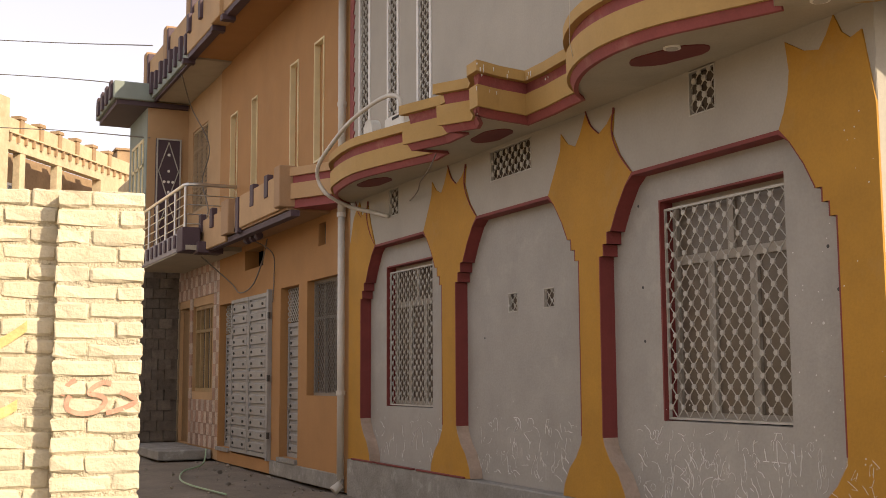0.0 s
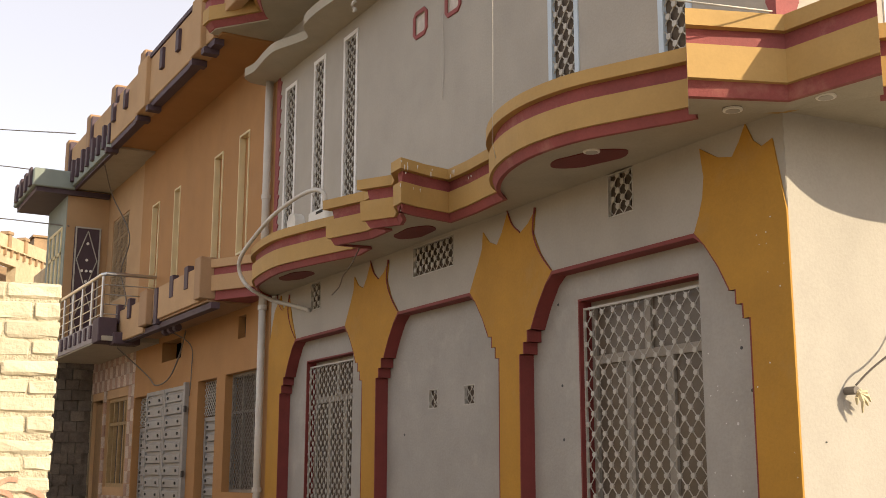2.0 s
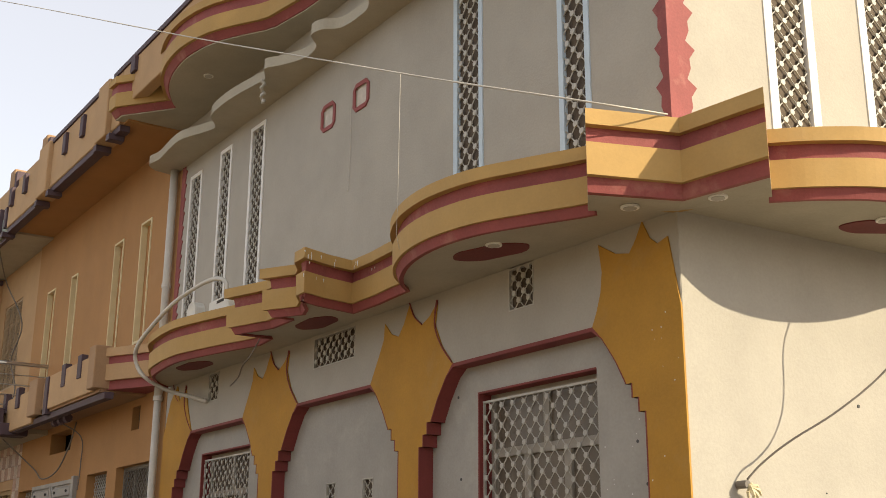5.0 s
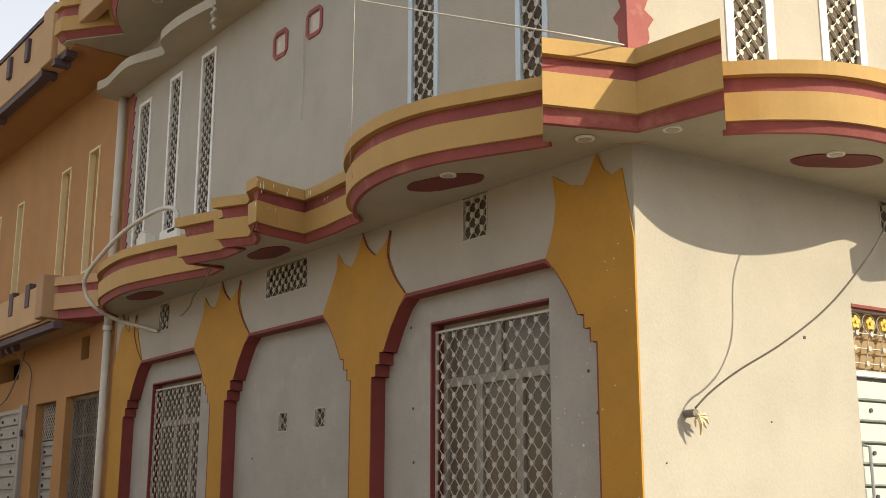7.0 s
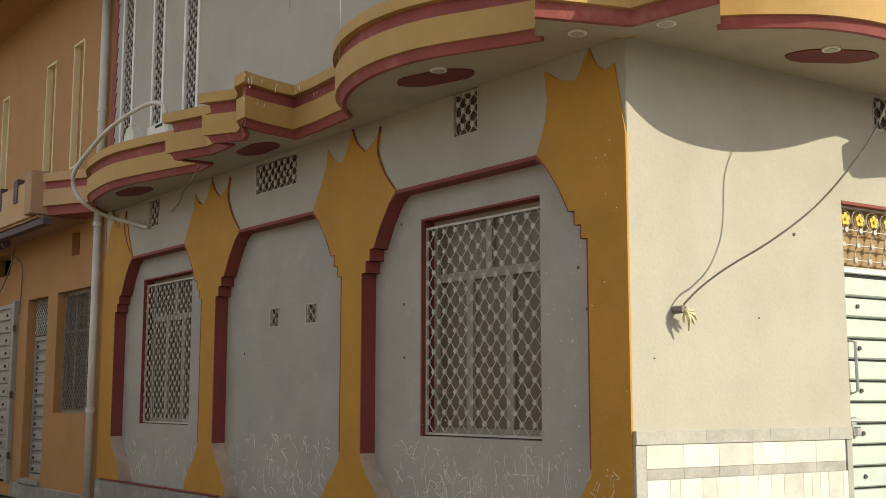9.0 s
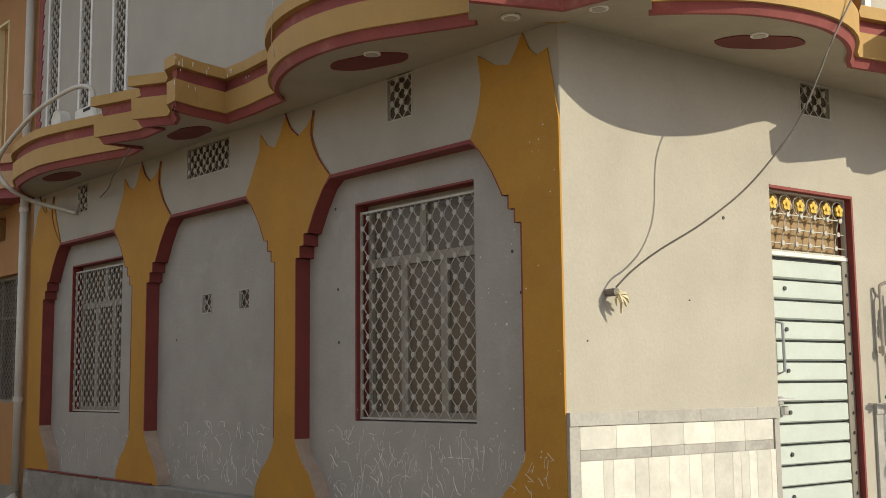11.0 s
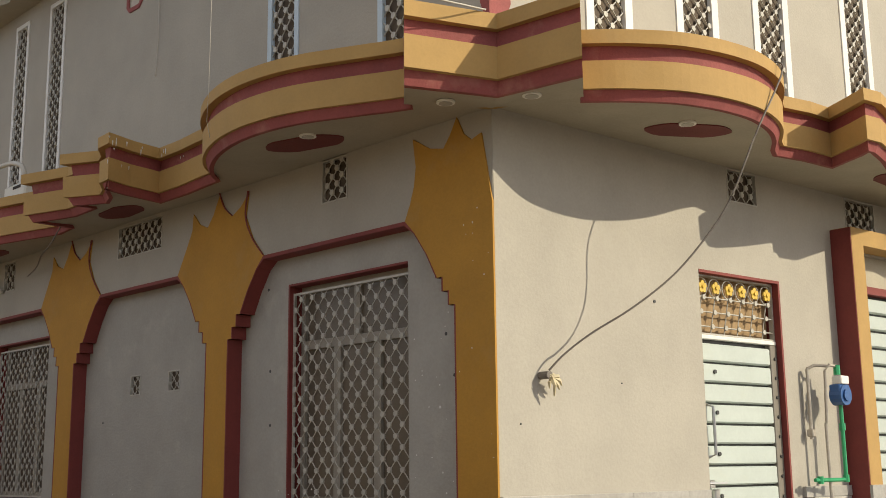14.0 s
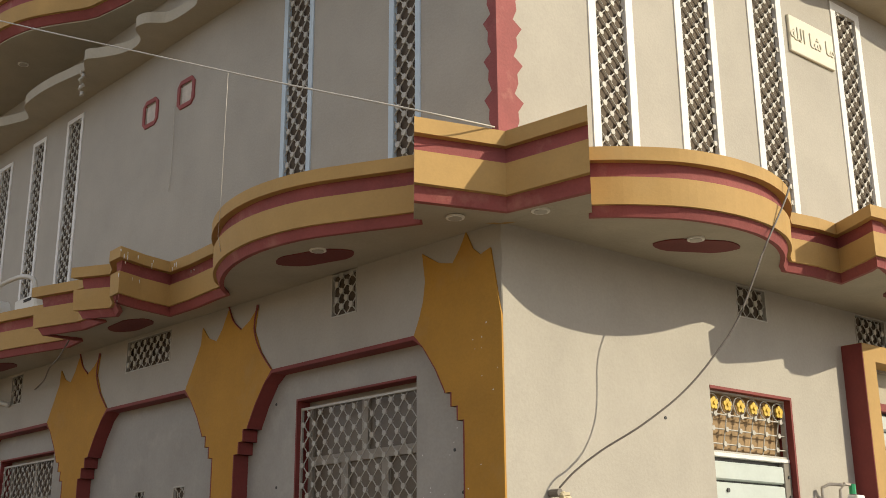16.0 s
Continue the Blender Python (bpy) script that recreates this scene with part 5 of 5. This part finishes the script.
made("backing", STONE, stone, box, W, -1.4, 0.0, 19.5, 19.7, 0.0, 3.9)
for i in range(5):
    for j in range(17):
        x0 = -1.4 + i * 0.28 + (0.14 if j % 2 else 0)
        if x0 + 0.28 <= 0.001:
            made("stone", STONE, stone, box, W, x0 + 0.006, x0 + 0.274, 19.41 + 0.02 * ((i * 5 + j * 3) % 4), 19.53, 0.2 + j * 0.215, 0.2 + j * 0.215 + 0.207)

# balcony with steel railing
bal = thing("balcony", "small balcony with a stainless steel railing and plum base", "balcony")
made("slab", SOFFIT, bal, box, F, 14.5, 19.0, 0.0, 0.98, 3.72, 3.80)
made("base_edge", M("grey_lilac_paint", (0.30, 0.27, 0.27), 0.7, 0.1, 3, 0.08), bal, box, F, 15.0, 18.9, 0.92, 1.0, 3.74, 4.08, 0.01)
made("pedestal", PURPLE, bal, box, F, 14.55, 15.0, 0.72, 1.04, 3.70, 4.12, 0.015)
made("bracket", PURPLE, bal, box, F, 14.4, 14.75, 0.35, 0.8, 3.66, 3.86, 0.01)
for i in range(9):
    made("tablet", PURPLE, bal, box, F, 15.2 + i * 0.41, 15.34 + i * 0.41, 1.0, 1.03, 3.82, 4.04)
for i in range(6):
    bm = B()
    a = 14.75 + i * 0.8
    tube(bm, [F(a, 0.95, 4.08), F(a, 0.95, 4.86)], 0.028, 8)
    part("baluster", bm, STEEL, bal)
bm = B()
tube(bm, [F(18.9, 0.95, 4.90), F(14.85, 0.95, 4.90), F(14.72, 0.90, 4.90), F(14.70, 0.75, 4.90), F(14.70, 0.05, 4.90)], 0.033, 10)
part("handrail", bm, STEEL, bal)
for k in range(4):
    bm = B()
    z = 4.2 + k * 0.17
    tube(bm, [F(18.9, 0.95, z), F(14.80, 0.95, z), F(14.72, 0.9, z), F(14.70, 0.05, z)], 0.011, 6)
    part("rail", bm, STEEL, bal)

made("steps", PLINTH, orange, box, W, -1.0, 0.0, 16.4, 19.4, 0.0, 0.18, 0.02, label="worn cement step")
cable("dark cable looping on the orange wall", [F(15.4, 0.5, 3.7), F(14.9, 0.08, 3.2), F(14.3, 0.08, 2.98), F(13.5, 0.08, 3.05), F(12.95, 0.08, 3.4), F(12.75, 0.06, 3.75)], 0.012)
cable("dark cable hanging past the gate", [F(12.9, 0.3, 3.75), F(12.5, 0.05, 3.5), F(12.45, 0.03, 3.1), F(12.5, 0.03, 2.7)], 0.010)
cable("dark cable drooping from the roof to the balcony", [F(16.4, 0.7, 7.3), F(17.3, 0.3, 6.9), F(16.6, 0.1, 6.0), F(17.2, 0.08, 5.4), F(16.2, 0.2, 4.6), F(15.9, 0.6, 3.9)], 0.012)

# ---- limewashed brick wall ----
BC, BU, BN = Vector((-4.341, 0.346, 0)), Vector((0.985, -0.171, 0)).normalized(), Vector((-0.171, -0.985, 0)).normalized()


def K(a, o, z):
    return BC + BU * a + BN * o + Vector((0, 0, z))


bw = thing("brick_wall", "limewashed brick boundary wall with a pier and flaking whitewash", "wall", kind="structure")
bm = B()
box(bm, K, -0.385, -0.014, -0.36, -0.011, 0.0, 2.365)
box(bm, K, -4.0, -0.39, -0.36, -0.138, 0.0, 2.38)
part("mortar_core", bm, MORTAR, bw)
rng = random.Random(11)


def brick(a0, a1, o0, o1, z0, z1):
    j = lambda s: rng.uniform(-s, s) * 1.5
    z1 -= rng.choice((0, 0, 0, 0.006, 0.012))
    z0 += rng.choice((0, 0, -0.004, 0.005))
    bm = B()
    e = 0.011
    rings = []
    for z, k in ((z0, e), (z0 + e, 0.0), (z1 - e, 0.0), (z1, e)):
        rings.append([K(a0 + k + j(.003), o0, z + j(.002)), K(a1 - k + j(.003), o0, z + j(.002)), K(a1 - k * 0.3 + j(.003), o1 - k - 0.004 + j(.003), z + j(.003)),
                      K(a1 - k - 0.008, o1 - k + j(.003), z + j(.003)), K((a0 + a1) / 2, o1 - k + j(.005), z + j(.003)), K(a0 + k + 0.008, o1 - k + j(.003), z + j(.003)), K(a0 + k * 0.3 + j(.003), o1 - k - 0.004, z + j(.003))])
    solid(bm, rings)
    part("brick", bm, BRICK, bw, smooth=False)


course = 0.0868
for i in range(27):
    z0 = 0.03 + i * course
    z1 = z0 + course - 0.009
    cuts = (0.0, 0.245, 0.40) if i % 2 == 0 else (0.0, 0.125, 0.40)
    for c0, c1 in zip(cuts, cuts[1:]):
        brick(-c1 + 0.005, -c0 - 0.005, -0.2, rng.uniform(-0.006, 0.006), z0, z1)
    if z0 > 0.75:
        a = -0.40 if i % 2 else -0.40 + 0.12
        while a > -1.35:
            hi = min(a, -0.392)
            if hi - (a - 0.24) > 0.05:
                brick(a - 0.24 + 0.005, hi - 0.005, -0.3, -0.125 + rng.uniform(-0.006, 0.006), z0 + 0.02, z1 + 0.02)
            a -= 0.245
# faded red and yellow brush strokes on the bricks
for mat_, strokes in ((REDPAINT, (((-0.292, 1.49), (-0.319, 1.475), (-0.34, 1.445), (-0.351, 1.42)),
                                  ((-0.137, 1.473), (-0.178, 1.477), (-0.216, 1.455), (-0.232, 1.43), (-0.19, 1.42), (-0.162, 1.40), (-0.173, 1.37), (-0.21, 1.345), (-0.276, 1.34), (-0.324, 1.36), (-0.328, 1.395), (-0.314, 1.42)),
                                  ((-0.097, 1.435), (-0.06, 1.42), (-0.027, 1.395), (-0.06, 1.37), (-0.114, 1.35), (-0.157, 1.34)))),):
    for s in strokes:
        bm = B()
        pts = curve_pts([(a, z, 0) for a, z in s], 6)
        L_, R_ = [], []
        for i, p in enumerate(pts):
            d = (pts[min(i + 1, len(pts) - 1)] - pts[max(i - 1, 0)]).normalized()
            nrm = Vector((-d.y, d.x, 0)) * 0.011
            L_.append(p + nrm)
            R_.append(p - nrm)
        vs = [[bm.verts.new(K(q.x, 0.0085, q.y)) for q in ln] for ln in (L_, R_)]
        for i in range(len(pts) - 1):
            bm.faces.new((vs[0][i], vs[0][i + 1], vs[1][i + 1], vs[1][i]))
        part("brush_stroke", bm, mat_, bw, "faded red brush stroke")
for s in (((-0.70, 1.62), (-0.60, 1.68), (-0.52, 1.74)), ((-0.72, 1.33), (-0.62, 1.34), (-0.55, 1.38))):
    bm = B()
    pts = curve_pts([(a, z, 0) for a, z in s], 5)
    vs = [[bm.verts.new(K(p.x, -0.116, p.y + d)) for p in pts] for d in (-0.025, 0.025)]
    for i in range(len(pts) - 1):
        bm.faces.new((vs[0][i], vs[0][i + 1], vs[1][i + 1], vs[1][i]))
    part("brush_stroke", bm, M("faded_yellow_paint", (0.66, 0.50, 0.22), 0.9, 0.2, 12, 0.2), bw, "faded yellow brush stroke")

# ---- far brick building beyond the wall ----
P0, P1 = Vector((-3.6, 36.6, 0)), Vector((4.0, 46.6, 0))
GU = (P1 - P0).normalized()
GN = Vector((GU.y, -GU.x, 0))


def G(a, o, z):
    return P0 + GU * a + GN * o + Vector((0, 0, z))


far = thing("brick_building", "unplastered yellow brick building with a pierced parapet", "building")
L_all = (P1 - P0).length
bm = B()
holed(bm, G, -6.0, L_all, 0.0, 10.43, -0.4, 0.0, [(2.36, 9.2, 7.4, 9.86)])
part("wall", bm, FARBRICK, far)
made("verandah_back", FARBRICK2, far, box, G, -6, L_all, -2.2, -2.0, 0, 10.4)
made("parapet", FARBRICK, far, box, G, -6.0, L_all, -0.3, -0.05, 10.43, 11.06)
made("tower", FARBRICK, far, box, G, -6.0, 2.28, -0.5, 0.10, 0, 11.70)
for i in range(6):
    made("pier", FARBRICK2, far, box, G, 3.16 + i * 1.33, 3.38 + i * 1.33, -0.32, 0.02, 10.5, 11.15)
    made("pier_cap", FARBRICK2, far, box, G, 3.06 + i * 1.33, 3.46 + i * 1.33, -0.34, 0.05, 11.10, 11.22)
for i in range(20):
    made("dentil", FARBRICK2, far, box, G, 2.4 + i * 0.52, 2.5 + i * 0.52, 0.0, 0.10, 10.18, 10.46)
made("string_course", FARBRICK, far, box, G, 2.3, L_all, 0.0, 0.12, 10.46, 10.52)
for a in (3.26, 5.84):
    made("column", FARBRICK, far, box, G, a, a + 0.35, -0.35, -0.02, 6.0, 9.95, 0.03)
for a in (2.3, 4.8):
    bm = B()
    frame_ring(bm, G, a, a + 1.2, 7.6, 9.2, 0.1, -1.98, -1.9)
    box(bm, G, a + 0.55, a + 0.65, -1.98, -1.9, 7.7, 9.1)
    wv = part("window", bm, WHITE, far)
    made("pane", GLASS, wv, box, G, a + 0.1, a + 1.1, -1.99, -1.96, 7.7, 9.1)
far2 = thing("brown_brick_house", "distant plain brown brick house", "building")
made("wall", FARBRICK2, far2, box, W, 3.6, 12.0, 50.0, 58.0, 0, 12.4)
made("roof", FARBRICK2, far2, box, W, 3.5, 12.1, 49.9, 58.1, 12.4, 12.5)
far3 = thing("brick_block", "rough stack of pale bricks behind the boundary wall", "building")
made("wall", FARBRICK, far3, box, W, -0.6, 1.4, 22.5, 24.0, 0, 6.35, 0.1)

# overhead lines
for za, zc in ((11.45, 8.55), (10.42, 7.65), (8.83, 6.55)):
    cable("thin dark overhead wire against the sky", [W(-14, 30.5, za - 0.6), W(-2.95, 30, za), W(-0.80, 18.9, zc)], 0.013, CABLE, 4, "overhead_wire")

# ---- rubble along the foot of the walls ----
rng = random.Random(8)
bm = B()
for i in range(170):
    if i % 3:
        a, o = rng.uniform(9.2, 19), 0.1 + 1.6 * rng.random() ** 2
    else:
        a, o = rng.uniform(4, 19), rng.uniform(0.1, 3.5)
    s = rng.uniform(0.01, 0.05) * (1.0 if rng.random() < 0.2 else 0.6)
    c = F(a, o, lie(-o, a) + s * 0.3)
    m = Matrix.Translation(c) @ Euler((rng.uniform(0, 3), rng.uniform(0, 3), rng.uniform(0, 3))).to_matrix().to_4x4() @ Matrix.Diagonal((s, s * rng.uniform(0.6, 1.2), s * rng.uniform(0.4, 0.8), 1))
    bmesh.ops.create_icosphere(bm, subdivisions=1, radius=1.0, matrix=m)
single("rubble", bm, RUBBLE, "loose stones and broken plaster along the street edge", "rubble", kind="stuff")
cable("green garden hose lying on the dusty street", [W(-1.5, 9.6, 0.02), W(-1.62, 11.5, 0.03), W(-1.2, 13.4, 0.03), W(-0.6, 14.6, 0.05), W(-0.35, 15.4, 0.25)], 0.014, M("pale_green_hose", (0.28, 0.42, 0.26), 0.5, 0.1, 10, 0), 8, "garden_hose")


# ---- unseen plain wall added across the street: bounces warm light, blocks low sky ----
bm = B()
box(bm, W, -8.8, -8.5, -3.5, 34.0, -0.1, 3.9)
single("wall_west", bm, M("sandy_bounce_plaster", (0.52, 0.40, 0.26), 0.9, 0.1, 1.5, 0.2, 40), "unseen plain sandy wall added across the street to bounce warm light", "wall", kind="structure")
